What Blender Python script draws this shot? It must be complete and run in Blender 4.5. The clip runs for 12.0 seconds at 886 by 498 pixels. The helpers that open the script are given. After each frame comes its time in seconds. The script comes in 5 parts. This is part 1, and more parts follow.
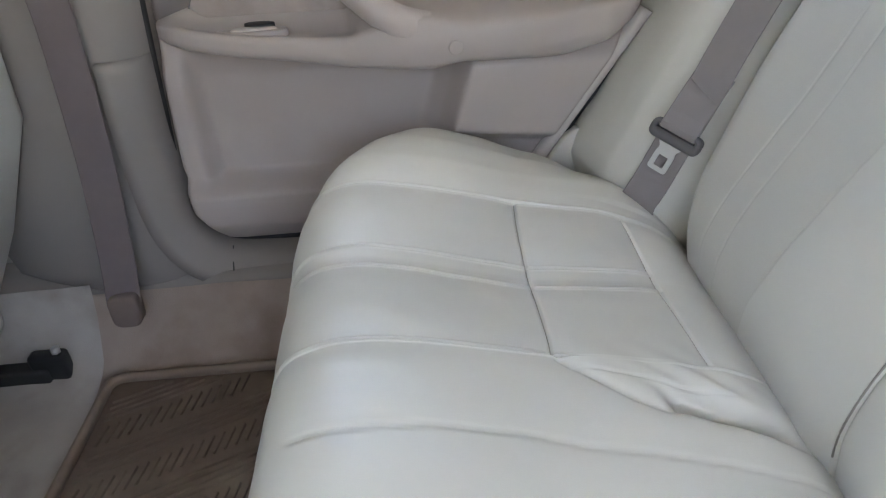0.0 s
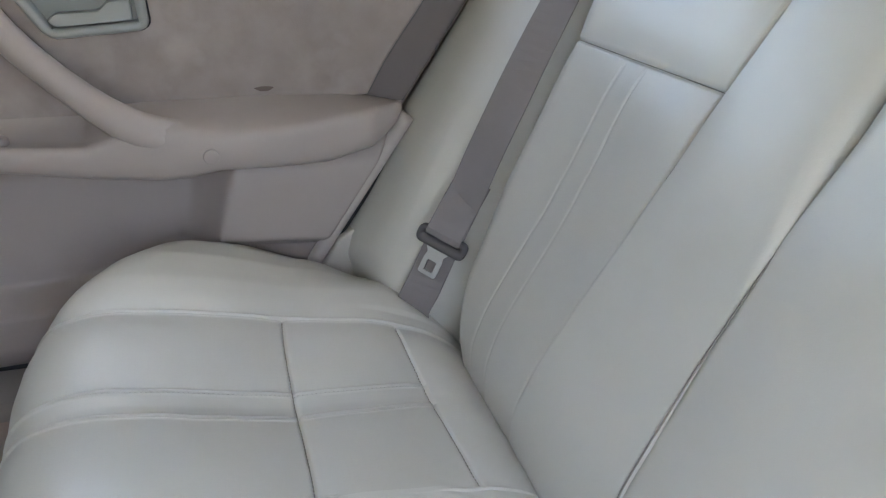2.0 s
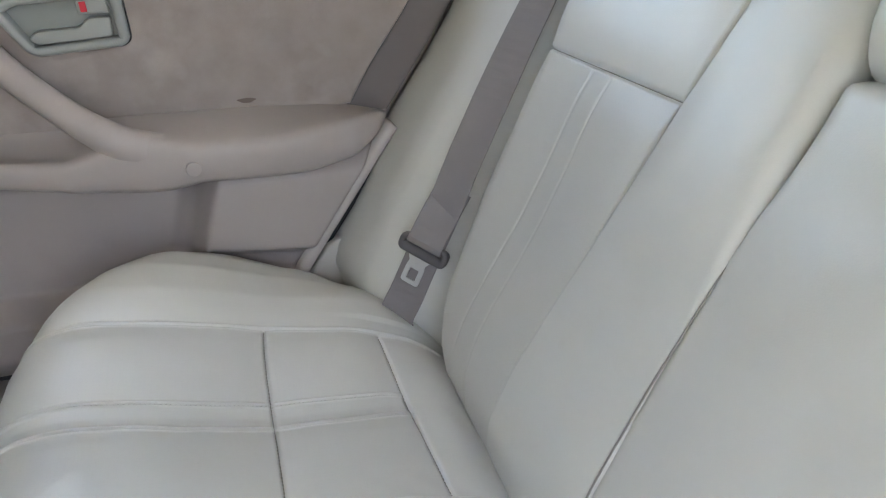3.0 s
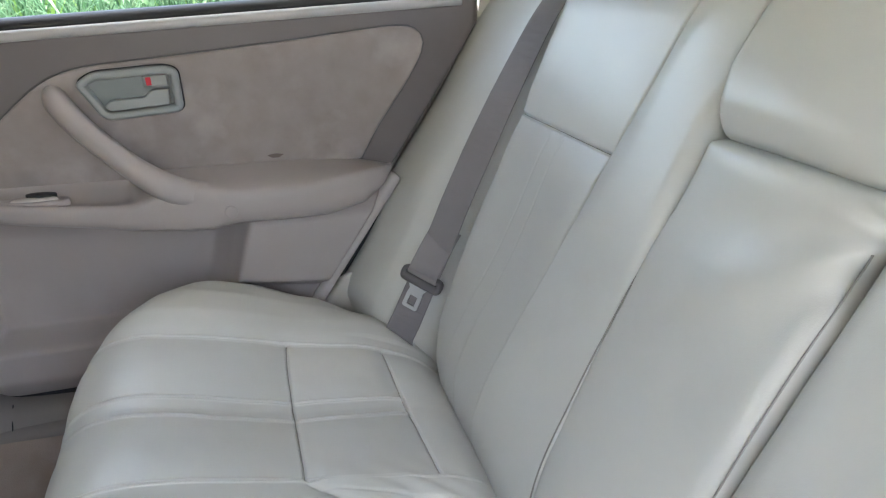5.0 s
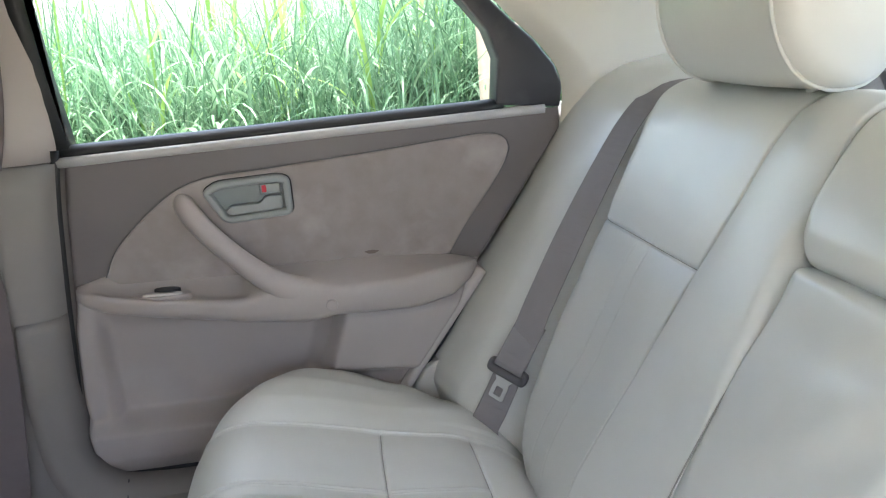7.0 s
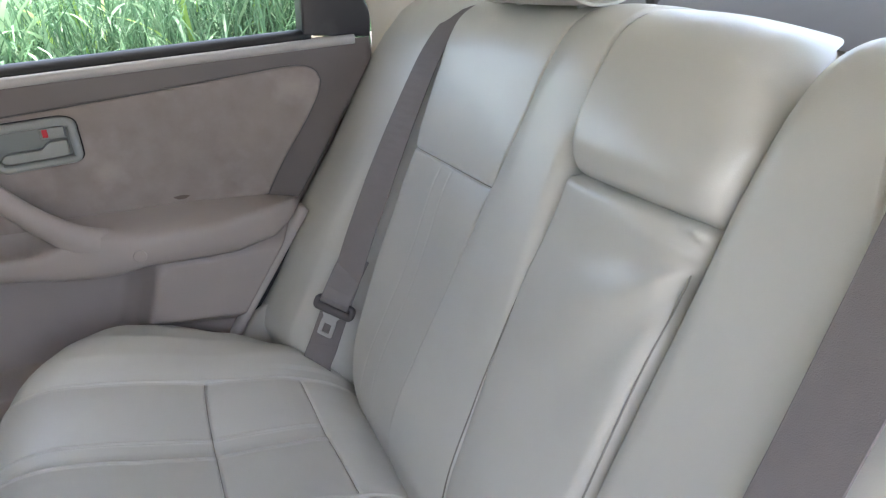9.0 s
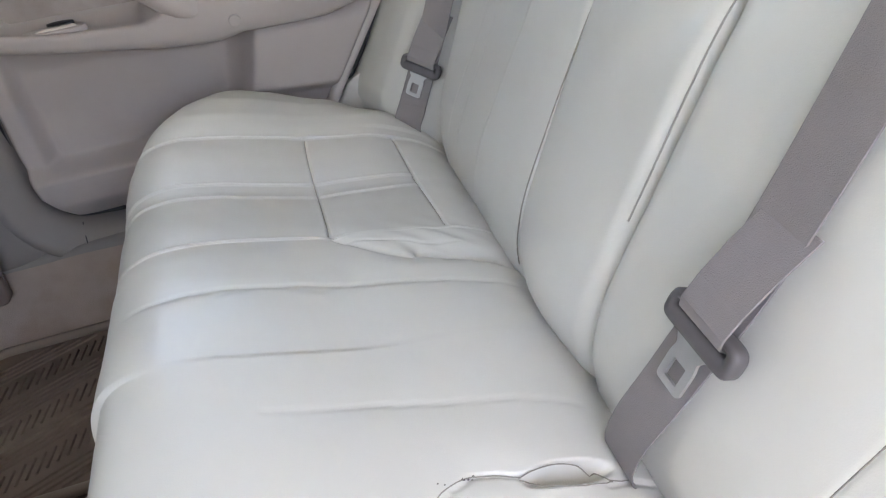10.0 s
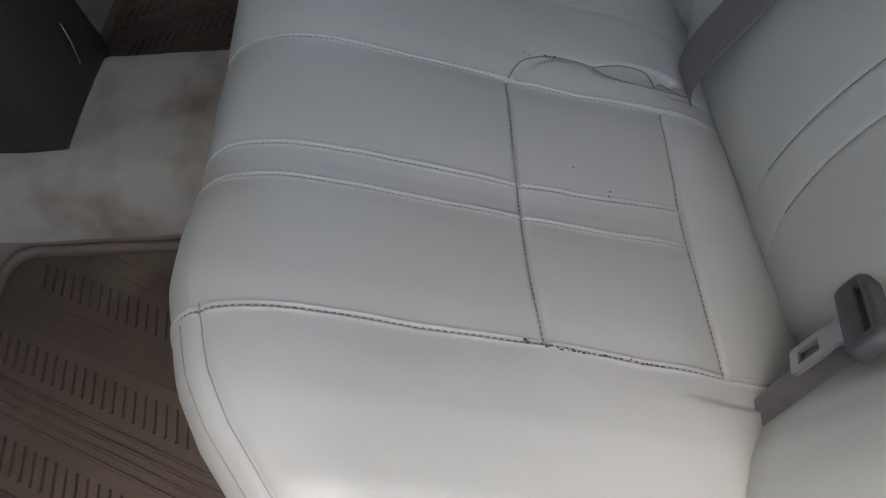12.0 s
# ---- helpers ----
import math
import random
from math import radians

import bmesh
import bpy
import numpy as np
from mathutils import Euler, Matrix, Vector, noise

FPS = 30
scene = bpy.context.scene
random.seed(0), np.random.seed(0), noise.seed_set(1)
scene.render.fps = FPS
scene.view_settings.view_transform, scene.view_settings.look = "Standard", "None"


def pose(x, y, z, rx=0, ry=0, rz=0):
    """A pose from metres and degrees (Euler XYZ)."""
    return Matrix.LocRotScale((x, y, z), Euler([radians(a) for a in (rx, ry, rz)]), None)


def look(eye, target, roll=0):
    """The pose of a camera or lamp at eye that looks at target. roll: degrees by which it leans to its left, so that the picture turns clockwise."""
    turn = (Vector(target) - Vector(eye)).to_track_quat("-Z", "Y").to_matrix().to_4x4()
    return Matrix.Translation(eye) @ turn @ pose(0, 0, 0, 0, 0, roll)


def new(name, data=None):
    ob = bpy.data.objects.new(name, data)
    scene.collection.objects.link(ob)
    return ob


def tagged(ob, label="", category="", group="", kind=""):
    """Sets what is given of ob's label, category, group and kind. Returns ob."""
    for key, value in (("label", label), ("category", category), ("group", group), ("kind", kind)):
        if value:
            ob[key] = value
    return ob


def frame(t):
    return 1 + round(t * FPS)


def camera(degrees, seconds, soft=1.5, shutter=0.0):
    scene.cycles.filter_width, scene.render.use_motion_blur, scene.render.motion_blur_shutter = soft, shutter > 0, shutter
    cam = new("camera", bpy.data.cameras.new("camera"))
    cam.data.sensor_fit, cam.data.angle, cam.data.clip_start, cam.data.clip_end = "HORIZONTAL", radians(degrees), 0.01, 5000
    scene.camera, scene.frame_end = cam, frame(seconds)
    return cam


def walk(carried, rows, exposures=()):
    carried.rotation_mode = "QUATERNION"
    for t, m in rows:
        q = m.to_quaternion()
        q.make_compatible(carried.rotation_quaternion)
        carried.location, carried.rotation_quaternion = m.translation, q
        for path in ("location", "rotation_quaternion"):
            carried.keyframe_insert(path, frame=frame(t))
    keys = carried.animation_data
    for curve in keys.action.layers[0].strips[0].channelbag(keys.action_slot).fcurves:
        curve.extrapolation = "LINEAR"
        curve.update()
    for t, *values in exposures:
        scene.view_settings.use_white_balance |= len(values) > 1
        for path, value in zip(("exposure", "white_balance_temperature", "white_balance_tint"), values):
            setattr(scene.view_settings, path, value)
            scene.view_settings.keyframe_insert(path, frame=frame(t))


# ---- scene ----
cam = camera(67.8, 12.0, 1.2)
PATH = [
    (0, (0.166, -0.234, 0.785), (0.198, 1.444, -0.303), -4.2),
    (0.2, (0.16, -0.202, 0.801), (0.299, 1.485, -0.263), -3.1),
    (0.5, (0.181, -0.184, 0.799), (0.385, 1.566, -0.147), -2.1),
    (1, (0.19, -0.183, 0.8), (0.513, 1.543, -0.159), -0.1),
    (1.5, (0.207, -0.186, 0.81), (0.664, 1.516, -0.137), 1.3),
    (2, (0.234, -0.189, 0.817), (0.82, 1.482, -0.113), 1.3),
    (2.5, (0.254, -0.199, 0.824), (0.868, 1.469, -0.092), 1.0),
    (3, (0.275, -0.2, 0.828), (0.815, 1.485, -0.103), -0.1),
    (3.2, (0.288, -0.203, 0.831), (0.826, 1.492, -0.084), -0.1),
    (4.8, (0.254, -0.346, 0.852), (0.824, 1.398, 0.056), -0.0),
    (5, (0.251, -0.352, 0.864), (0.782, 1.413, 0.087), -0.4),
    (5.5, (0.244, -0.373, 0.889), (0.73, 1.429, 0.169), 0.5),
    (6, (0.245, -0.373, 0.891), (0.719, 1.43, 0.168), 0.5),
    (6.5, (0.234, -0.38, 0.915), (0.716, 1.444, 0.252), -1.3),
    (7, (0.209, -0.382, 0.933), (0.57, 1.492, 0.336), -2.0),
    (7.2, (0.187, -0.383, 0.942), (0.546, 1.491, 0.345), -2.2),
    (8.8, (0.267, -0.401, 0.944), (1.075, 1.318, 0.317), -3.3),
    (9, (0.27, -0.402, 0.908), (1.004, 1.296, 0.15), -2.0),
    (9.5, (0.253, -0.413, 0.882), (0.876, 1.252, -0.035), -2.7),
    (10, (0.272, -0.479, 0.825), (0.58, 1.101, -0.362), -9.1),
    (10.3, (0.255, -0.546, 0.787), (0.391, 0.907, -0.582), -6.1),
    (10.5, (0.26, -0.576, 0.803), (0.388, 0.831, -0.613), -3.5),
    (11, (0.267, -0.62, 0.791), (0.358, 0.714, -0.696), -1.9),
    (11.5, (0.26, -0.642, 0.789), (0.286, 0.607, -0.773), -3.8),
    (12, (0.238, -0.655, 0.77), (0.169, 0.473, -0.88), -5.4),
]
walk(cam, [(t, look(eye, target, roll)) for t, eye, target, roll in PATH],
     exposures=[(0, 3.6, 6850, 10), (0.5, 3.85, 6600, 10), (1.0, 3.55, 6650, 10), (1.5, 3.35, 6700, 10), (2.0, 3.35, 6700, 10), (2.5, 3.4, 6850, 10), (3.2, 3.55, 6850, 10), (5, 3.42, 6700, 9), (5.5, 3.62, 6750, 10), (6.5, 3.40, 6700, 9), (7.2, 3.45, 6650, 9), (8.8, 3.05, 6600, 12), (9.0, 3.2, 6700, 13), (9.5, 3.6, 6850, 12), (10.0, 3.6, 6850, 12), (10.5, 2.05, 6700, 9), (11, 1.7, 6700, 9), (12, 1.6, 6350, 9)])

# ---- world and light ----
world = bpy.data.worlds.new("sky")
scene.world = world
world.use_nodes = True
wn = world.node_tree
sky = wn.nodes.new("ShaderNodeTexSky")
sky.sky_type = 'NISHITA'
sky.sun_disc = False
sky.sun_elevation, sky.sun_rotation = radians(82), radians(180)
sky.dust_density, sky.ozone_density = 5.0, 0.6
wn.links.new(sky.outputs[0], wn.nodes["Background"].inputs[0])
wn.nodes["Background"].inputs[1].default_value = 0.15
sun = new("sun", bpy.data.lights.new("sun", 'SUN'))
sun.data.energy, sun.data.angle, sun.data.color = 3.0, radians(14), (1.0, 0.96, 0.9)
sun.matrix_world = look((0.3, -0.4, 6), (0, 0, 0))


# ---- materials ----
def material(name, base, rough=0.6, dark=None, scale=60.0, fine=400.0, bump=0.15, metal=0.0, stain=None, stain_scale=4.0, spread=0.5, sheen=0.0, coat=0.0):
    """Base colour with two scales of variation, and grain as relief."""
    m = bpy.data.materials.new(name)
    m.use_nodes = True
    nt = m.node_tree
    bs = nt.nodes["Principled BSDF"]
    co = nt.nodes.new("ShaderNodeTexCoord")
    n1 = nt.nodes.new("ShaderNodeTexNoise")
    n1.inputs["Scale"].default_value, n1.inputs["Detail"].default_value = scale, 5
    n2 = nt.nodes.new("ShaderNodeTexNoise")
    n2.inputs["Scale"].default_value, n2.inputs["Detail"].default_value = fine, 3
    n3 = nt.nodes.new("ShaderNodeTexNoise")
    n3.inputs["Scale"].default_value, n3.inputs["Detail"].default_value = stain_scale, 6
    for n in (n1, n2, n3):
        nt.links.new(co.outputs["Object"], n.inputs["Vector"])
    d = dark or tuple(c * 0.9 for c in base)
    mix = nt.nodes.new("ShaderNodeMix")
    mix.data_type = 'RGBA'
    mix.inputs[6].default_value, mix.inputs[7].default_value = (*base, 1), (*d, 1)
    nt.links.new(n1.outputs[0], mix.inputs[0])
    out = mix.outputs[2]
    if stain:
        ramp = nt.nodes.new("ShaderNodeMapRange")
        ramp.inputs[1].default_value, ramp.inputs[2].default_value = spread, spread + 0.22
        nt.links.new(n3.outputs[0], ramp.inputs[0])
        mix2 = nt.nodes.new("ShaderNodeMix")
        mix2.data_type = 'RGBA'
        mix2.inputs[7].default_value = (*stain, 1)
        nt.links.new(ramp.outputs[0], mix2.inputs[0])
        nt.links.new(out, mix2.inputs[6])
        out = mix2.outputs[2]
    nt.links.new(out, bs.inputs["Base Color"])
    rr = nt.nodes.new("ShaderNodeMapRange")
    rr.inputs[3].default_value, rr.inputs[4].default_value = max(rough - 0.08, 0.02), min(rough + 0.1, 1)
    nt.links.new(n3.outputs[0], rr.inputs[0])
    nt.links.new(rr.outputs[0], bs.inputs["Roughness"])
    bs.inputs["Metallic"].default_value = metal
    bs.inputs["Sheen Weight"].default_value = sheen
    bs.inputs["Coat Weight"].default_value = coat
    bs.inputs["Coat Roughness"].default_value = 0.27
    bs.inputs["Specular IOR Level"].default_value = 0.4
    if bump:
        b = nt.nodes.new("ShaderNodeBump")
        b.inputs["Strength"].default_value, b.inputs["Distance"].default_value = bump, 0.001
        nt.links.new(n2.outputs[0], b.inputs["Height"])
        nt.links.new(b.outputs[0], bs.inputs["Normal"])
    return m


def perforated(m, pitch=0.0052, hole=0.14):
    """Adds rows of small punched holes to a leather material."""
    nt = m.node_tree
    bs = nt.nodes["Principled BSDF"]
    geo = nt.nodes.new("ShaderNodeTexCoord")
    sc = nt.nodes.new("ShaderNodeVectorMath")
    sc.operation = 'SCALE'
    sc.inputs["Scale"].default_value = 1 / pitch
    nt.links.new(geo.outputs["UV"], sc.inputs[0])
    fr = nt.nodes.new("ShaderNodeVectorMath")
    fr.operation = 'FRACTION'
    nt.links.new(sc.outputs[0], fr.inputs[0])
    ds = nt.nodes.new("ShaderNodeVectorMath")
    ds.operation = 'DISTANCE'
    ds.inputs[1].default_value = (0.5, 0.5, 0)
    nt.links.new(fr.outputs[0], ds.inputs[0])
    mr = nt.nodes.new("ShaderNodeMapRange")
    mr.inputs[1].default_value, mr.inputs[2].default_value = hole * 0.7, hole * 1.3
    nt.links.new(ds.outputs["Value"], mr.inputs[0])
    old = bs.inputs["Normal"].links[0].from_node
    b = nt.nodes.new("ShaderNodeBump")
    b.inputs["Strength"].default_value, b.inputs["Distance"].default_value = 0.06, 0.001
    nt.links.new(mr.outputs[0], b.inputs["Height"])
    # the holes' darkness is mixed into the colour, besides the relief
    mx = nt.nodes.new("ShaderNodeMix")
    mx.data_type = 'RGBA'
    mx.inputs[6].default_value = (0.508, 0.503, 0.467, 1)
    nt.links.new(mr.outputs[0], mx.inputs[0])
    nt.links.new(bs.inputs["Base Color"].links[0].from_socket, mx.inputs[7])
    nt.links.new(mx.outputs[2], bs.inputs["Base Color"])
    nt.links.new(old.outputs[0], b.inputs["Normal"])
    nt.links.new(b.outputs[0], bs.inputs["Normal"])
    return m


LEATHER = material("cream_leather", (0.60, 0.597, 0.557), 0.37, (0.557, 0.554, 0.512), scale=9, fine=900, bump=0.12, stain=(0.51, 0.503, 0.455), spread=0.58, coat=0.55)
LEATHER_P = perforated(material("perforated_leather", (0.535, 0.53, 0.492), 0.39, (0.50, 0.495, 0.455), scale=9, fine=900, bump=0.12, stain=(0.49, 0.48, 0.43), spread=0.58, coat=0.42))
THREAD_L = material("pale_thread", (0.37, 0.36, 0.32), 0.8, scale=300, bump=0.3)
THREAD = material("stitch_thread", (0.27, 0.258, 0.228), 0.8, scale=300, bump=0.3)
DARKLINE = material("worn_seam", (0.10, 0.09, 0.085), 0.9, scale=300, bump=0.3)
PLASTIC = material("taupe_plastic", (0.37, 0.325, 0.305), 0.44, (0.335, 0.293, 0.273), scale=14, fine=1500, bump=0.12, stain=(0.395, 0.352, 0.33), spread=0.5)
PLASTIC_UP = material("grey_plastic", (0.148, 0.130, 0.128), 0.45, (0.132, 0.116, 0.114), scale=14, fine=1500, bump=0.12)
CLOTH = material("stained_velour", (0.335, 0.29, 0.274), 0.95, (0.222, 0.189, 0.178), scale=30, fine=900, bump=0.4, stain=(0.39, 0.345, 0.327), stain_scale=10, spread=0.54, sheen=0.3)
PILLAR = material("grey_beige_trim", (0.215, 0.196, 0.182), 0.6, scale=10, fine=1500, bump=0.12)
HEADLINER = material("cream_trim", (0.60, 0.575, 0.51), 0.7, scale=10, fine=900, bump=0.15)
BELT = material("woven_belt", (0.228, 0.207, 0.207), 0.7, (0.205, 0.186, 0.187), scale=60, fine=1200, bump=0.5)
BELT_DARK = material("dark_woven_belt", (0.125, 0.102, 0.105), 0.75, (0.108, 0.088, 0.09), scale=60, fine=1200, bump=0.5)
BELT_PL = material("dark_belt_plastic", (0.10, 0.093, 0.095), 0.4, scale=40, fine=800, bump=0.1)
STEEL = material("worn_steel", (0.55, 0.55, 0.55), 0.35, scale=80, metal=0.9, bump=0.05)
BEZEL = material("grey_green_plastic", (0.285, 0.30, 0.29), 0.42, scale=20, fine=1500, bump=0.08)
# bezel grey darkened with the recess's shade; also the rail cover's grey
BEZEL_IN = material("recess_shade_and_rail_grey", (0.20, 0.218, 0.214), 0.45, scale=20, fine=1500, bump=0.08)
RED = material("red_mark", (0.55, 0.02, 0.04), 0.5, bump=0)
BLACK = material("black_rubber", (0.018, 0.019, 0.02), 0.55, scale=40, fine=600, bump=0.15)
QUARTER = material("dark_gloss_trim", (0.03, 0.03, 0.036), 0.4, scale=20, bump=0.03, stain=(0.05, 0.05, 0.055), stain_scale=20, spread=0.55)
CHROME = material("pale_strip", (0.44, 0.425, 0.42), 0.35, scale=60, bump=0.03, metal=0.1)
CARPET = material("stained_carpet", (0.34, 0.28, 0.24), 1.0, (0.24, 0.19, 0.16), scale=24, fine=700, bump=0.8, stain=(0.20, 0.145, 0.105), stain_scale=7, spread=0.5, sheen=0.2)
CARPET_L = material("pale_carpet", (0.50, 0.46, 0.39), 1.0, (0.42, 0.38, 0.32), scale=24, fine=700, bump=0.8, stain=(0.22, 0.16, 0.105), stain_scale=8, spread=0.47, sheen=0.2)
MAT = material("brown_rubber", (0.13, 0.096, 0.072), 0.6, (0.10, 0.074, 0.055), scale=20, fine=600, bump=0.3, stain=(0.20, 0.16, 0.12), stain_scale=8, spread=0.55)
MAT_RIM = material("pale_brown_rubber", (0.21, 0.165, 0.13), 0.55, (0.16, 0.125, 0.098), scale=20, fine=600, bump=0.3)
CONSOLE = material("dark_brown_plastic", (0.052, 0.044, 0.040), 0.5, scale=14, fine=1500, bump=0.12)
BODY = material("body_paint", (0.45, 0.43, 0.38), 0.35, scale=6, bump=0.02)
# ground kept pale so that it bounces daylight up into the cabin
DIRT = material("dry_soil", (0.36, 0.345, 0.31), 1.0, (0.27, 0.26, 0.225), scale=3, fine=60, bump=1.0)
SHELF = material("grey_shelf_cloth", (0.165, 0.157, 0.155), 0.9, (0.14, 0.132, 0.13), scale=20, fine=900, bump=0.3)
STRIP = material("pale_taupe_plastic", (0.50, 0.455, 0.425), 0.5, scale=14, fine=1500, bump=0.1)
JAMB = material("pale_sill_plastic", (0.52, 0.49, 0.44), 0.5, scale=14, fine=1500, bump=0.1)
STAIN = material("brown_stain", (0.155, 0.12, 0.107), 0.95, scale=120, fine=900, bump=0.3)
CARPET_G = material("grey_carpet", (0.40, 0.375, 0.35), 1.0, (0.30, 0.275, 0.25), scale=24, fine=700, bump=0.8, stain=(0.24, 0.21, 0.18), stain_scale=10, spread=0.52, sheen=0.2)
MASONRY = material("pale_masonry", (0.44, 0.415, 0.385), 0.9, (0.37, 0.345, 0.315), scale=3, fine=60, bump=0.4)
BARK = material("pale_bark", (0.42, 0.36, 0.28), 0.9, (0.28, 0.23, 0.17), scale=30, fine=200, bump=0.6)


def leaf_material(name, a, b):
    m = bpy.data.materials.new(name)
    m.use_nodes = True
    nt = m.node_tree
    bs = nt.nodes["Principled BSDF"]
    g = nt.nodes.new("ShaderNodeNewGeometry")
    mix = nt.nodes.new("ShaderNodeMix")
    mix.data_type = 'RGBA'
    mix.inputs[6].default_value, mix.inputs[7].default_value = (*a, 1), (*b, 1)
    nt.links.new(g.outputs["Random Per Island"], mix.inputs[0])
    nt.links.new(mix.outputs[2], bs.inputs["Base Color"])
    bs.inputs["Roughness"].default_value = 0.45
    tr = nt.nodes.new("ShaderNodeBsdfTranslucent")
    nt.links.new(mix.outputs[2], tr.inputs[0])
    ms = nt.nodes.new("ShaderNodeMixShader")
    ms.inputs[0].default_value = 0.35
    nt.links.new(bs.outputs[0], ms.inputs[1])
    nt.links.new(tr.outputs[0], ms.inputs[2])
    nt.links.new(ms.outputs[0], nt.nodes["Material Output"].inputs[0])
    return m


GRASS = leaf_material("grass_blade", (0.028, 0.085, 0.042), (0.15, 0.275, 0.165))
GRASS_PALE = leaf_material("pale_grass_blade", (0.10, 0.205, 0.115), (0.23, 0.35, 0.225))
GRASS_LIME = leaf_material("yellow_green_blade", (0.12, 0.24, 0.06), (0.22, 0.35, 0.09))
GLASS = bpy.data.materials.new("window_glass")
GLASS.use_nodes = True
gb = GLASS.node_tree.nodes["Principled BSDF"]
gb.inputs["Transmission Weight"].default_value, gb.inputs["Roughness"].default_value, gb.inputs["IOR"].default_value = 1.0, 0.0, 1.02
gb.inputs["Base Color"].default_value = (0.93, 0.98, 0.95, 1)
# glass with an invented dark tint that cuts light from the front
DIM_GLASS = GLASS.copy()
DIM_GLASS.name = "dimming_glass"
DIM_GLASS.node_tree.nodes["Principled BSDF"].inputs["Base Color"].default_value = (0.12, 0.14, 0.13, 1)


# ---- building tools ----
def spline(pts, n):
    """n points evenly along a smooth curve through pts."""
    p = np.array(pts, float)
    q = np.vstack([2 * p[0] - p[1], p, 2 * p[-1] - p[-2]])
    out = []
    for i in range(len(p) - 1):
        a, b, c, d = q[i:i + 4]
        for t in np.linspace(0, 1, 24, endpoint=False):
            out.append(0.5 * (2 * b + (c - a) * t + (2 * a - 5 * b + 4 * c - d) * t * t + (3 * b - a - 3 * c + d) * t ** 3))
    out.append(p[-1])
    out = np.array(out)
    s = np.concatenate([[0], np.cumsum(np.linalg.norm(np.diff(out, axis=0), axis=1))])
    return np.array([np.interp(np.linspace(0, s[-1], n), s, out[:, k]) for k in range(p.shape[1])]).T


def thing(name, label, category, at=(0, 0, 0), group="", kind=""):
    ob = new(name)
    ob.location = at
    ob.empty_display_size = 0.05
    return tagged(ob, label, category, group, kind)


def mesh_object(name, verts, faces, mat, parent=None, label="", smooth=True, uvs=None):
    me = bpy.data.meshes.new(name)
    me.from_pydata([tuple(v) for v in verts], [], [tuple(f) for f in faces])
    me.materials.append(mat)
    if smooth:
        me.polygons.foreach_set("use_smooth", [True] * len(me.polygons))
    if uvs is not None:
        layer = me.uv_layers.new(name="uv")
        idx = np.zeros(len(me.loops), dtype=np.int32)
        me.loops.foreach_get("vertex_index", idx)
        layer.data.foreach_set("uv", np.asarray(uvs, dtype=np.float32)[idx].ravel())
    me.update()
    ob = new(name, me)
    if parent is not None:
        ob.parent = parent
        ob.matrix_parent_inverse = Matrix.Translation(-parent.location) if parent.parent is None else Matrix()
    if label:
        ob["label"] = label
    return ob


def part(name, bm, mat, parent=None, label="", smooth=True):
    bmesh.ops.recalc_face_normals(bm, faces=bm.faces)
    bm.verts.index_update()
    vs = [v.co.copy() for v in bm.verts]
    fs = [[v.index for v in f.verts] for f in bm.faces]
    bm.free()
    return mesh_object(name, vs, fs, mat, parent, label, smooth)


def grid_faces(nu, nv, close_u=False):
    f = []
    for i in range(nu - (0 if close_u else 1)):
        for j in range(nv - 1):
            a, b = i * nv + j, ((i + 1) % nu) * nv + j
            f.append((a, b, b + 1, a + 1))
    return f


def loft(name, rings, mat, parent=None, label="", cap=True, smooth=True):
    """Joins closed rings of equally many points."""
    n = len(rings[0])
    verts = [p for r in rings for p in r]
    faces = []
    for i in range(len(rings) - 1):
        for j in range(n):
            k = (j + 1) % n
            faces.append((i * n + j, i * n + k, (i + 1) * n + k, (i + 1) * n + j))
    if cap:
        faces.append(tuple(range(n))[::-1])
        faces.append(tuple((len(rings) - 1) * n + j for j in range(n)))
    bm = bmesh.new()
    vs = [bm.verts.new(v) for v in verts]
    for f in faces:
        try:
            bm.faces.new([vs[i] for i in f])
        except ValueError:
            pass
    return part(name, bm, mat, parent, label, smooth)


def tube(name, pts, r, mat, parent=None, label="", n=8, flat=1.0):
    pts = [Vector(p) for p in pts]
    rings = []
    up = Vector((0, 0, 1))
    for i, p in enumerate(pts):
        d = (pts[min(i + 1, len(pts) - 1)] - pts[max(i - 1, 0)]).normalized()
        u = d.cross(up)
        if u.length < 0.05:
            u = d.cross(Vector((0, 1, 0)))
        u.normalize()
        w = u.cross(d)
        rings.append([p + u * math.cos(2 * math.pi * k / n) * r + w * math.sin(2 * math.pi * k / n) * r * flat for k in range(n)])
    return loft(name, rings, mat, parent, label)


def ribbon(name, pts, widths, across, thick, mat, parent=None, label=""):
    """A strap: centre points, its width and the direction across it at each."""
    rings = []
    pts = [Vector(p) for p in pts]
    for i, p in enumerate(pts):
        d = (pts[min(i + 1, len(pts) - 1)] - pts[max(i - 1, 0)]).normalized()
        a = Vector(across[i] if isinstance(across, list) else across)
        a = (a - d * a.dot(d)).normalized()
        nrm = a.cross(d).normalized()
        w = widths[i] if isinstance(widths, list) else widths
        h, e = w / 2, thick / 2
        rings.append([p + a * x + nrm * y for x, y in ((-h, 0), (-h + e, e), (h - e, e), (h, 0), (h - e, -e), (-h + e, -e))])
    return loft(name, rings, mat, parent, label, smooth=False)


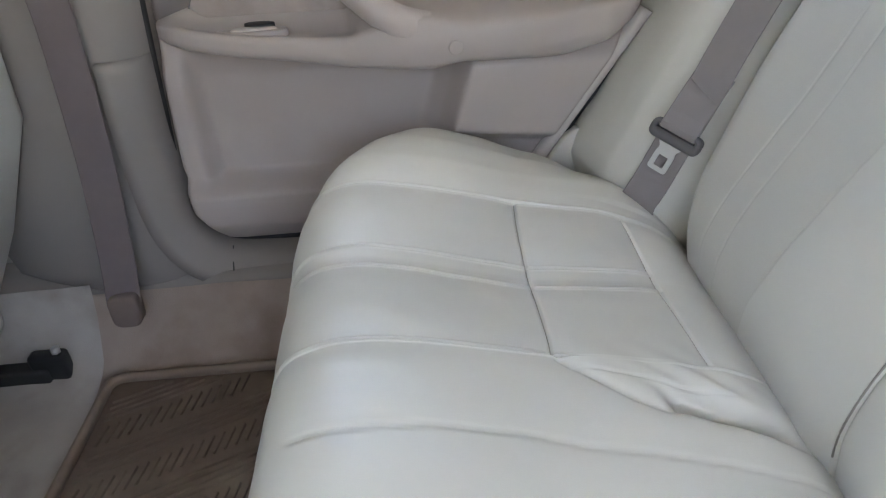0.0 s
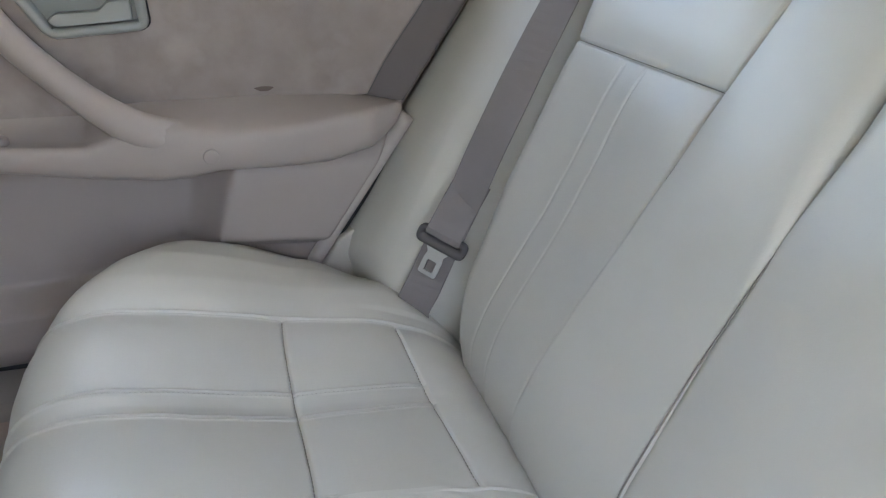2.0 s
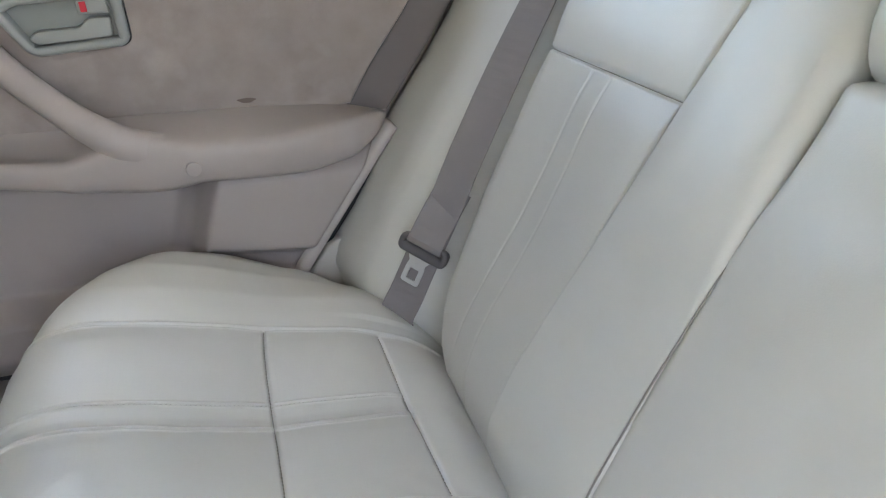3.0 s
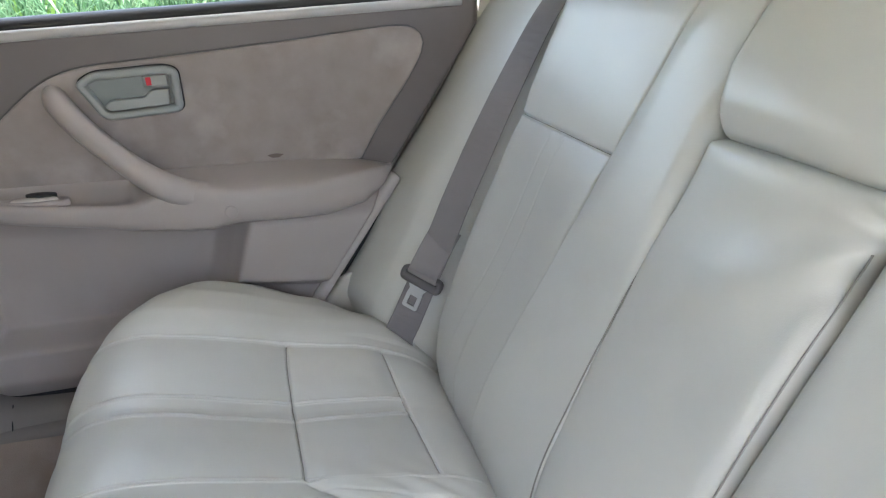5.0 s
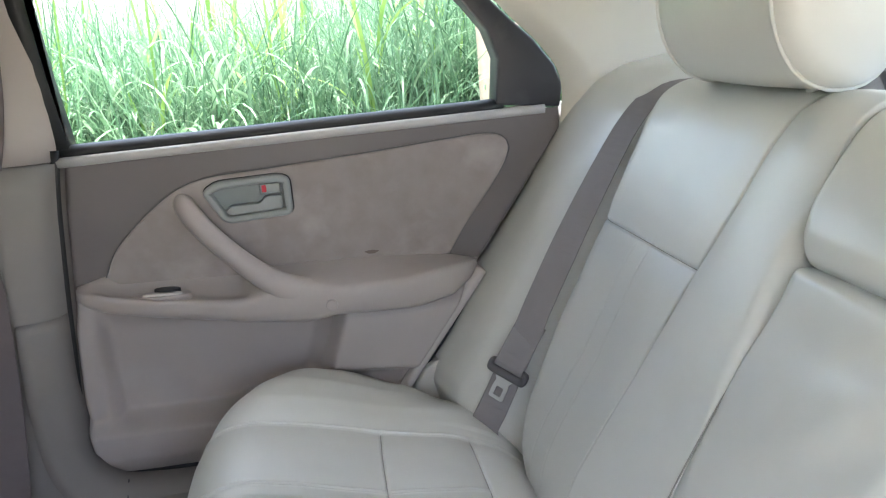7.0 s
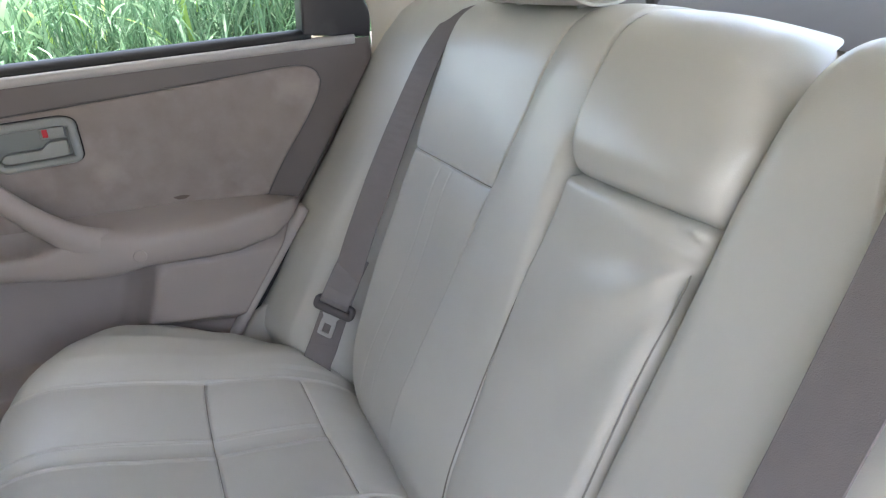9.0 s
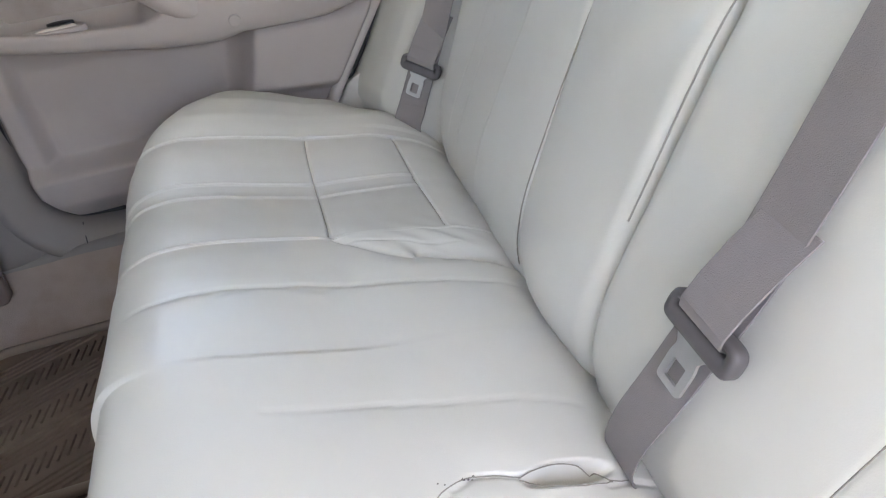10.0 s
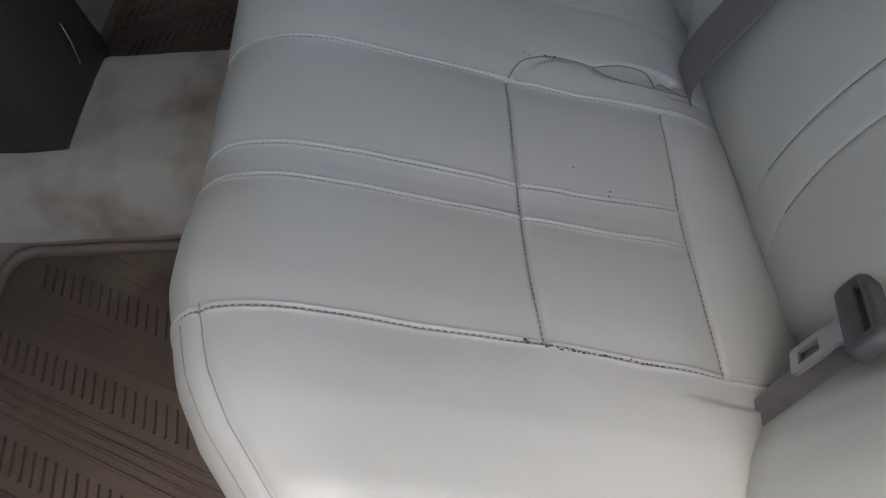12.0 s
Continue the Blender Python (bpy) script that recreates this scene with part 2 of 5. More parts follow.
def stitches(name, pts, r, mat, parent=None, pitch=0.0046, fill=0.72, lift=0.0009):
    """A row of short stitches laid along a seam."""
    p = np.array([tuple(q) for q in pts], float)
    run = np.concatenate([[0], np.cumsum(np.linalg.norm(np.diff(p, axis=0), axis=1))])
    at = lambda d: Vector([float(np.interp(d, run, p[:, k])) for k in range(3)])
    verts, faces = [], []
    d = 0.0
    while d + pitch * fill < run[-1]:
        a, b = at(d), at(d + pitch * fill)
        w = (b - a).normalized()
        u = w.cross(Vector((0, 0, 1))).normalized()
        n = u.cross(w)
        i = len(verts)
        for q, f, h in ((a, 0.6, lift - r), (a + (b - a) * 0.3, 1.0, lift), (a + (b - a) * 0.7, 1.0, lift), (b, 0.6, lift - r)):
            for k in range(5):
                verts.append(q + n * h + (u * math.cos(k * 1.2566) + n * math.sin(k * 1.2566)) * r * f)
        for j in range(3):
            for k in range(5):
                faces.append((i + j * 5 + k, i + j * 5 + (k + 1) % 5, i + j * 5 + 5 + (k + 1) % 5, i + j * 5 + 5 + k))
        d += pitch
    return mesh_object(name, verts, faces, mat, parent)


def rounded(pts, radii, seg=6):
    """A polygon's outline with rounded corners."""
    out, n = [], len(pts)
    for i in range(n):
        p, a, b = Vector(pts[i]), Vector(pts[i - 1]), Vector(pts[(i + 1) % n])
        r = radii[i] if isinstance(radii, (list, tuple)) else radii
        u, v = (a - p), (b - p)
        r = min(r, u.length * 0.48, v.length * 0.48)
        p0, p1 = p + u.normalized() * r, p + v.normalized() * r
        for k in range(seg + 1):
            t = k / seg
            out.append(p0 * (1 - t) ** 2 + p * 2 * t * (1 - t) + p1 * t * t)
    return [(q.x, q.y) for q in out]


def inset(poly, d):
    n = len(poly)
    area = sum(poly[i - 1][0] * poly[i][1] - poly[i][0] * poly[i - 1][1] for i in range(n))
    sg = 1 if area > 0 else -1
    out = []
    for i in range(n):
        a, b = Vector(poly[i - 1]), Vector(poly[(i + 1) % n])
        t = (b - a)
        if t.length < 1e-9:
            t = Vector((1, 0))
        t.normalize()
        out.append((poly[i][0] - t.y * d * sg, poly[i][1] + t.x * d * sg))
    return out


def pad(name, poly, y_out, y_in, r, mat, parent=None, label="", bend=None, axis="y"):
    """A slab with outline poly in x and z, from y_out to its rounded face at y_in."""
    sg = 1 if y_in > y_out else -1
    rings = [[(x, y_out, z) for x, z in poly]]
    for k in range(6):
        a = math.pi / 2 * k / 5
        q = inset(poly, r * (1 - math.cos(a)))
        rings.append([(x, y_in - sg * r * (1 - math.sin(a)), z) for x, z in q])
    if bend:
        rings = [[(x, y + bend(x, z), z) for x, y, z in r_] for r_ in rings]
    if axis == "z":
        rings = [[(x, z, y) for x, y, z in r_] for r_ in rings]
    if axis == "x":
        rings = [[(y, x, z) for x, y, z in r_] for r_ in rings]
    return loft(name, rings, mat, parent, label)


def box(name, lo, hi, mat, parent=None, label="", bevel=0.004, seg=2, smooth=True):
    bm = bmesh.new()
    bmesh.ops.create_cube(bm, size=1)
    for v in bm.verts:
        v.co = Vector([lo[k] + (v.co[k] + 0.5) * (hi[k] - lo[k]) for k in range(3)])
    if bevel:
        bmesh.ops.bevel(bm, geom=list(bm.edges), offset=bevel, segments=seg, affect='EDGES', profile=0.5)
    return part(name, bm, mat, parent, label, smooth)


def step(x, a, b):
    t = min(max((x - a) / (b - a), 0), 1)
    return t * t * (3 - 2 * t)


def seg_dist(px, py, line):
    """Distance of a point from a polyline."""
    best = 9
    for (ax, ay), (bx, by) in zip(line, line[1:]):
        dx, dy = bx - ax, by - ay
        t = min(max(((px - ax) * dx + (py - ay) * dy) / (dx * dx + dy * dy + 1e-12), 0), 1)
        best = min(best, math.hypot(px - ax - t * dx, py - ay - t * dy))
    return best


# ---- ground and surroundings ----
GROUND_Z = -0.28


def make_ground():
    n = 40
    xs = [math.copysign(abs(t) ** 3 * 400, t) for t in np.linspace(-1, 1, n)]
    v = [(x, y, GROUND_Z + (0.04 * noise.noise((x * 0.7, y * 0.7, 0)) if abs(x) < 30 and abs(y) < 30 else 0)) for x in xs for y in xs]
    tagged(mesh_object("ground", v, grid_faces(n, n), DIRT), "pale dry soil ground under the tall grass", "ground", kind="structure")


def blades(name, base, az, length, rise, bend, width, mat, label, n=8):
    """Arched tapered leaves, one to each row of base."""
    t = np.linspace(0, 1, n)[None, :]
    ang = rise[:, None] - bend[:, None] * t ** 1.5
    ds = length[:, None] / (n - 1)
    out = np.cumsum(np.cos(ang), axis=1) * ds
    up = np.cumsum(np.sin(ang), axis=1) * ds
    w = width[:, None] * (0.45 + 1.5 * t) * (1 - t) ** 0.6 + 0.0006
    twist = az[:, None] + t * np.sin(az * 37.0)[:, None] * 0.9
    c = np.stack([base[:, :1] + np.cos(az)[:, None] * out, base[:, 1:2] + np.sin(az)[:, None] * out, base[:, 2:3] + up], axis=2)
    s = np.stack([-np.sin(twist) * w, np.cos(twist) * w, 0 * w], axis=2)
    v = np.stack([c - s, c + s], axis=2).reshape(-1, 3)
    k = np.arange(len(base))[:, None] * 2 * n + np.arange(n - 1)[None, :] * 2
    f = np.stack([k, k + 1, k + 3, k + 2], axis=2).reshape(-1, 4)
    me = bpy.data.meshes.new(name)
    me.vertices.add(len(v))
    me.vertices.foreach_set("co", v.astype(np.float32).ravel())
    me.loops.add(f.size)
    me.loops.foreach_set("vertex_index", f.astype(np.int32).ravel())
    me.polygons.add(len(f))
    me.polygons.foreach_set("loop_start", np.arange(0, f.size, 4, dtype=np.int32))
    me.polygons.foreach_set("use_smooth", np.ones(len(f), dtype=bool))
    me.materials.append(mat)
    me.update(calc_edges=True)
    tagged(new(name, me), label, "grass", kind="stuff")


def side_field(rs, n, near, far, power=1.4):
    y = near + (far - near) * rs.random(n) ** power
    x = rs.uniform(-1.0, 1.0, n) * (0.9 + 0.42 * y)
    y = y + 0.5 * np.maximum(0, -0.3 - x) / (1 + 0.2 * y)
    return np.stack([x, y, np.full(n, GROUND_Z)], axis=1)


def rear_field(rs, n):
    x = 4.2 + 7.0 * rs.random(n) ** 1.3
    y = rs.uniform(-0.6, 1.5, n) * x
    return np.stack([x, y, np.full(n, GROUND_Z)], axis=1)


def plants(name, label, rs, foot, height, leaves, length, width, mat, low=0.2, points=8, rise=(0.7, 1.45), bend=(1.0, 2.9)):
    """Leaves that arch out from upright stalks at the given feet."""
    m = len(foot)
    blades(name + "_stalks", foot, rs.uniform(0, 6.283, m), height * 1.05, rs.uniform(1.42, 1.6, m), rs.uniform(0.0, 0.25, m), np.full(m, width[1] * 0.5), mat, label + ", stalks", 6)
    q = np.repeat(np.arange(m), leaves)
    n = len(q)
    p = foot[q] + np.stack([rs.normal(0, 0.012, n), rs.normal(0, 0.012, n), height[q] * rs.uniform(low, 1.0, n)], axis=1)
    blades(name + "_leaves", p, rs.uniform(0, 6.283, n), rs.uniform(*length, n), rs.uniform(*rise, n), rs.uniform(*bend, n), rs.uniform(*width, n), mat, label + ", leaves", points)


def field_height(p):
    """The field stands lower towards the front of the car."""
    return 0.98 + 0.36 * np.clip((p[:, 0] - 0.2 + 0.12 * (p[:, 1] - 3)) / 1.6, 0, 1)


def make_grass():
    rs = np.random.RandomState(7)
    # low tangle of small arching leaves
    p = side_field(rs, 5200, 2.3, 7.5, 1.25)
    plants("grass_tangle", "low tangle of small green leaves", rs, p, field_height(p) * rs.uniform(0.75, 1.12, len(p)), 15, (0.10, 0.30), (0.0022, 0.0050), GRASS, 0.35, 7)
    # upright thin blades between and behind them
    n = 26000
    p = side_field(rs, n, 2.4, 9.0, 1.2)
    blades("thin_grass", p, rs.uniform(0, 6.283, n), field_height(p) * rs.uniform(0.85, 1.5, n), rs.uniform(1.3, 1.6, n), rs.uniform(0.2, 1.6, n), rs.uniform(0.0018, 0.0042, n), GRASS, "thin upright green grass beside the car", 8)
    # reeds with broad pale leaves
    p = side_field(rs, 300, 2.35, 5.5, 1.4)
    plants("reed", "pale green reeds", rs, p, field_height(p) * rs.uniform(0.8, 1.25, len(p)), 10, (0.30, 0.62), (0.0055, 0.0115), GRASS_PALE, 0.3, 11, (1.0, 1.5), (1.3, 3.0))
    # a few tall yellow-green canes
    p = side_field(rs, 46, 2.3, 4.5, 1.2)
    plants("cane", "tall yellow-green canes", rs, p, field_height(p) * rs.uniform(1.2, 1.6, len(p)), 9, (0.28, 0.55), (0.007, 0.013), GRASS_LIME, 0.25, 10, (1.15, 1.55), (0.3, 1.8))
    # behind the car
    n = 9000
    p = rear_field(rs, n)
    blades("rear_grass", p, rs.uniform(0, 6.283, n), rs.uniform(1.2, 2.3, n), rs.uniform(1.3, 1.6, n), rs.uniform(0.3, 2.0, n), rs.uniform(0.007, 0.016, n), GRASS_LIME, "tall green grass behind the car", 7)


def make_far_wall():
    """Pale block wall at the end of the field."""
    w = tagged(box("far_wall", (-16, 9.6, GROUND_Z), (14, 9.85, 2.0), MASONRY, bevel=0.02), "pale block wall behind the grass", "wall", kind="structure")
    rng = random.Random(5)
    bm = bmesh.new()
    for r in range(11):
        for k in range(74):
            x = -16 + 0.41 * k + (0.2 if r % 2 else 0)
            z = GROUND_Z + 0.2 * r + 0.006
            d = 9.575 + rng.uniform(-0.006, 0.006)
            q = [bm.verts.new(c) for c in ((x + 0.006, d, z), (x + 0.398, d, z), (x + 0.398, d, z + 0.188), (x + 0.006, d, z + 0.188), (x, 9.61, z - 0.005), (x + 0.404, 9.61, z - 0.005), (x + 0.404, 9.61, z + 0.193), (x, 9.61, z + 0.193))]
            for f in ((0, 1, 2, 3), (0, 4, 5, 1), (1, 5, 6, 2), (2, 6, 7, 3), (3, 7, 4, 0)):
                bm.faces.new([q[i] for i in f])
    part("blocks", bm, MASONRY, w, "rows of pale blocks", smooth=False)["kind"] = "stuff"


def make_tree(x, y, h, r, lean, label, crown=None):
    t = thing("young_tree", label, "tree", (x, y, GROUND_Z))
    pts = spline([(x, y, GROUND_Z), (x + lean * 0.3, y, GROUND_Z + h * 0.33), (x + lean * 0.5, y + 0.03, GROUND_Z + h * 0.66), (x + lean, y, GROUND_Z + h)], 14)
    rings = []
    for i, p in enumerate(pts):
        rr = r * (1.15 - 0.5 * i / 13) * (1 + 0.12 * math.sin(i * 2.3))
        rings.append([(p[0] + rr * math.cos(k * math.pi / 4), p[1] + rr * math.sin(k * math.pi / 4), p[2]) for k in range(8)])
    trunk = loft("trunk", rings, BARK, t)
    for i, s in ((6, 1), (9, -1), (11, 1)):
        p = pts[i]
        tube("branch", [p, (p[0] + 0.12 * s, p[1] + 0.05, p[2] + 0.18), (p[0] + 0.2 * s, p[1] + 0.1, p[2] + 0.45)], r * 0.3, BARK, trunk, n=6)
    rng = random.Random(int(x * 100))
    v, f = [], []
    cx, cy, cz, sx, count, size = crown or (x + lean, y, GROUND_Z + h + 0.2, 0.35, 260, 0.06)
    for _ in range(count):
        c = Vector((cx + rng.gauss(0, sx), cy + rng.gauss(0, sx), cz + rng.gauss(0, sx * 0.45)))
        if c.z < 2.0:
            continue
        a, b = rng.uniform(0, 6.28), rng.uniform(-0.6, 0.6)
        d = Vector((math.cos(a), math.sin(a), b)) * size
        s_ = Vector((-math.sin(a), math.cos(a), 0)) * size * 0.4
        i = len(v)
        v += [c - d, c + s_, c + d, c - s_]
        f.append((i, i + 1, i + 2, i + 3))
    if crown:
        for k in range(7):
            e = (cx + rng.gauss(0, sx), cy + rng.gauss(0, sx), cz + rng.uniform(-0.3, 0.5))
            p = pts[-2 - k % 3]
            tube("limb", spline([tuple(p), tuple((p[q] + e[q]) / 2 + (0.25 if q == 2 else 0) for q in range(3)), e], 8), r * 0.25, BARK, trunk, n=6)
    mesh_object("crown", v, f, GRASS, t, "green leaves")


# ---- car structure ----
def make_floor():
    """Carpeted floor with the tunnel hump in the middle and rising sides."""
    prof = spline([(-0.80, 0.25), (-0.66, 0.24), (-0.62, 0.20), (-0.56, 0.11), (-0.50, 0.085), (-0.30, 0.084), (-0.19, 0.085), (-0.172, 0.105), (-0.155, 0.150), (-0.12, 0.185), (-0.06, 0.195),
                   (0, 0.197), (0.06, 0.195), (0.085, 0.188), (0.12, 0.14), (0.145, 0.10), (0.17, 0.085), (0.50, 0.085), (0.55, 0.10), (0.585, 0.17), (0.60, 0.215)], 90)
    xs = np.linspace(-1.6, 0.12, 70)
    v = [(x, p[0], p[1] + 0.004 * noise.noise((x * 9, p[0] * 9, 3))) for x in xs for p in prof]
    tagged(mesh_object("floor", v, grid_faces(len(xs), 90), CARPET), "brown stained carpet floor of a car", "floor", kind="structure")
    # pale hump carpet, laid over the tunnel
    q = [p for p in prof if -0.170 < p[0] < 0.09]
    xs = np.linspace(-0.62, 0.1, 40)
    v = [(x, p[0], p[1] + 0.006 + 0.003 * noise.noise((x * 12, p[0] * 12, 5))) for x in xs for p in q]
    tagged(mesh_object("tunnel_carpet", v, grid_faces(len(xs), len(q)), CARPET_L), "pale carpet with brown stains over the floor tunnel", "carpet", kind="structure")


def front_carpet():
    xs, ys = np.linspace(-0.95, -0.352, 30), np.linspace(0.165, 0.60, 30)
    prof = [(0.165, 0.087), (0.50, 0.088), (0.55, 0.104), (0.585, 0.172), (0.60, 0.222)]
    v = [(x, y, float(np.interp(y, [p[0] for p in prof], [p[1] for p in prof])) + 0.008 + 0.004 * noise.noise((x * 14, y * 14, 7))) for x in xs for y in ys]
    tagged(mesh_object("carpet_front", v, grid_faces(30, 30), CARPET_G), "pale grey stained carpet under the front seat", "carpet", kind="structure")


def rubber_mat(label, y0, y1, flip):
    """Ribbed rubber foot mat with a raised rim."""
    x0, x1, z = -0.345, 0.10, 0.094
    t = thing("floor_mat", label, "floor mat", ((x0 + x1) / 2, (y0 + y1) / 2, z), "rear foot mats")
    out = rounded([(x0, y0), (x1, y0), (x1, y1), (x0, y1)], 0.035 if not flip else 0.05, 8)
    pad("base", out, z - 0.006, z + 0.006, 0.003, MAT, t, axis="z")
    rim_o, rim_i = out, inset(out, 0.016)
    rings = []
    for k in range(len(out)):
        a, b = rim_o[k], rim_i[k]
        m1, m2 = ((a[0] * 0.7 + b[0] * 0.3), (a[1] * 0.7 + b[1] * 0.3)), ((a[0] * 0.3 + b[0] * 0.7), (a[1] * 0.3 + b[1] * 0.7))
        rings.append([(a[0], a[1], z + 0.002), (m1[0], m1[1], z + 0.018), (m2[0], m2[1], z + 0.018), (b[0], b[1], z + 0.004)])
    rings.append(rings[0])
    loft("rim", rings, MAT_RIM, t, "paler rim", cap=False)
    # groups of short upright ribs and long diagonal ribs
    bm = bmesh.new()

    def rib(a, b, w, h):
        a, b = Vector(a), Vector(b)
        d = (b - a).normalized()
        n = Vector((-d.y, d.x)) * w
        lo = [bm.verts.new((p.x, p.y, z + 0.005)) for p in (a - n, b - n, b + n, a + n)]
        hi = [bm.verts.new((p.x, p.y, z + 0.006 + h)) for p in (a - n * 0.5, b - n * 0.5, b + n * 0.5, a + n * 0.5)]
        bm.faces.new(hi)
        for i in range(4):
            j = (i + 1) % 4
            bm.faces.new((lo[i], lo[j], hi[j], hi[i]))
    sg = -1 if flip else 1
    lim = inset(out, 0.022)
    lx = [p[0] for p in lim]
    ly = [p[1] for p in lim]
    inside = lambda p: min(lx) < p[0] < max(lx) and min(ly) < p[1] < max(ly)
    for band in range(-6, 12):
        c = band * 0.105
        for i in range(60):
            px = x0 + 0.02 + i * 0.013
            py = (y0 if sg > 0 else y1) + sg * (c + (px - x0) * 0.45)
            a, b = (px - 0.002, py), (px + 0.004, py + sg * 0.036)
            if inside(a) and inside(b):
                rib(a, b, 0.0018, 0.004)
        for k in range(4):
            run = []
            for i in range(80):
                px = x0 + 0.02 + i * 0.006
                py = (y0 if sg > 0 else y1) + sg * (c + 0.05 + k * 0.012 + (px - x0) * 0.45)
                if inside((px, py)):
                    run.append((px, py))
            if len(run) > 4:
                rib(run[0], run[-1], 0.002, 0.0035)
    part("ribs", bm, MAT, t, "raised ribs in a diagonal pattern", smooth=False)


DOOR_FRONT = [(-0.156, 0.800), (-0.168, 0.72), (-0.180, 0.60), (-0.190, 0.48), (-0.197, 0.38), (-0.190, 0.312), (-0.155, 0.260), (-0.10, 0.247), (0.0, 0.243)]
DOOR_REAR = [(0.625, 0.835), (0.628, 0.79), (0.60, 0.745), (0.53, 0.64), (0.45, 0.525), (0.34, 0.365), (0.28, 0.262), (0.24, 0.243)]


def belt_z(x):
    """Height of the window's lower edge along the door."""
    return 0.788 + (x + 0.16) * 0.0545


def edge_x(curve, z):
    zs, xs = [p[1] for p in curve], [p[0] for p in curve]
    return float(np.interp(z, zs[::-1], xs[::-1]))


def door_y(x, z):
    """How far out the inner face of the door lies."""
    y = 0.680
    low = step(z, 0.56, 0.50)
    y -= 0.012 * low
    # sunk front field with a ledge below it
    floor_z = 0.338 + 0.05 * step(x, 0.0, 0.2)
    field = step(x, -0.160, -0.136) * step(x, 0.205 + 0.3 * (z - 0.42), 0.165 + 0.3 * (z - 0.42)) * step(z, floor_z, floor_z + 0.020) * low
    y += 0.030 * field
    # proud rear field with a slanting front and a sloping foot
    xp, zb = 0.205 + 0.30 * (z - 0.42), 0.412 - 0.10 * (x - 0.2)
    y -= 0.032 * step(x, xp - 0.014, xp + 0.012) * step(z, zb - 0.020, zb + 0.006) * low
    # rounded lower bulge
    y -= 0.026 * step(z, 0.36, 0.335) * step(z, 0.242, 0.295)
    # turned back at its edges
    dx = min(x - edge_x(DOOR_FRONT, z), edge_x(DOOR_REAR, z) - x)
    y += 0.02 * (1 - step(dx, 0.0, 0.009)) + 0.02 * (1 - step(z, 0.243, 0.258))
    return y


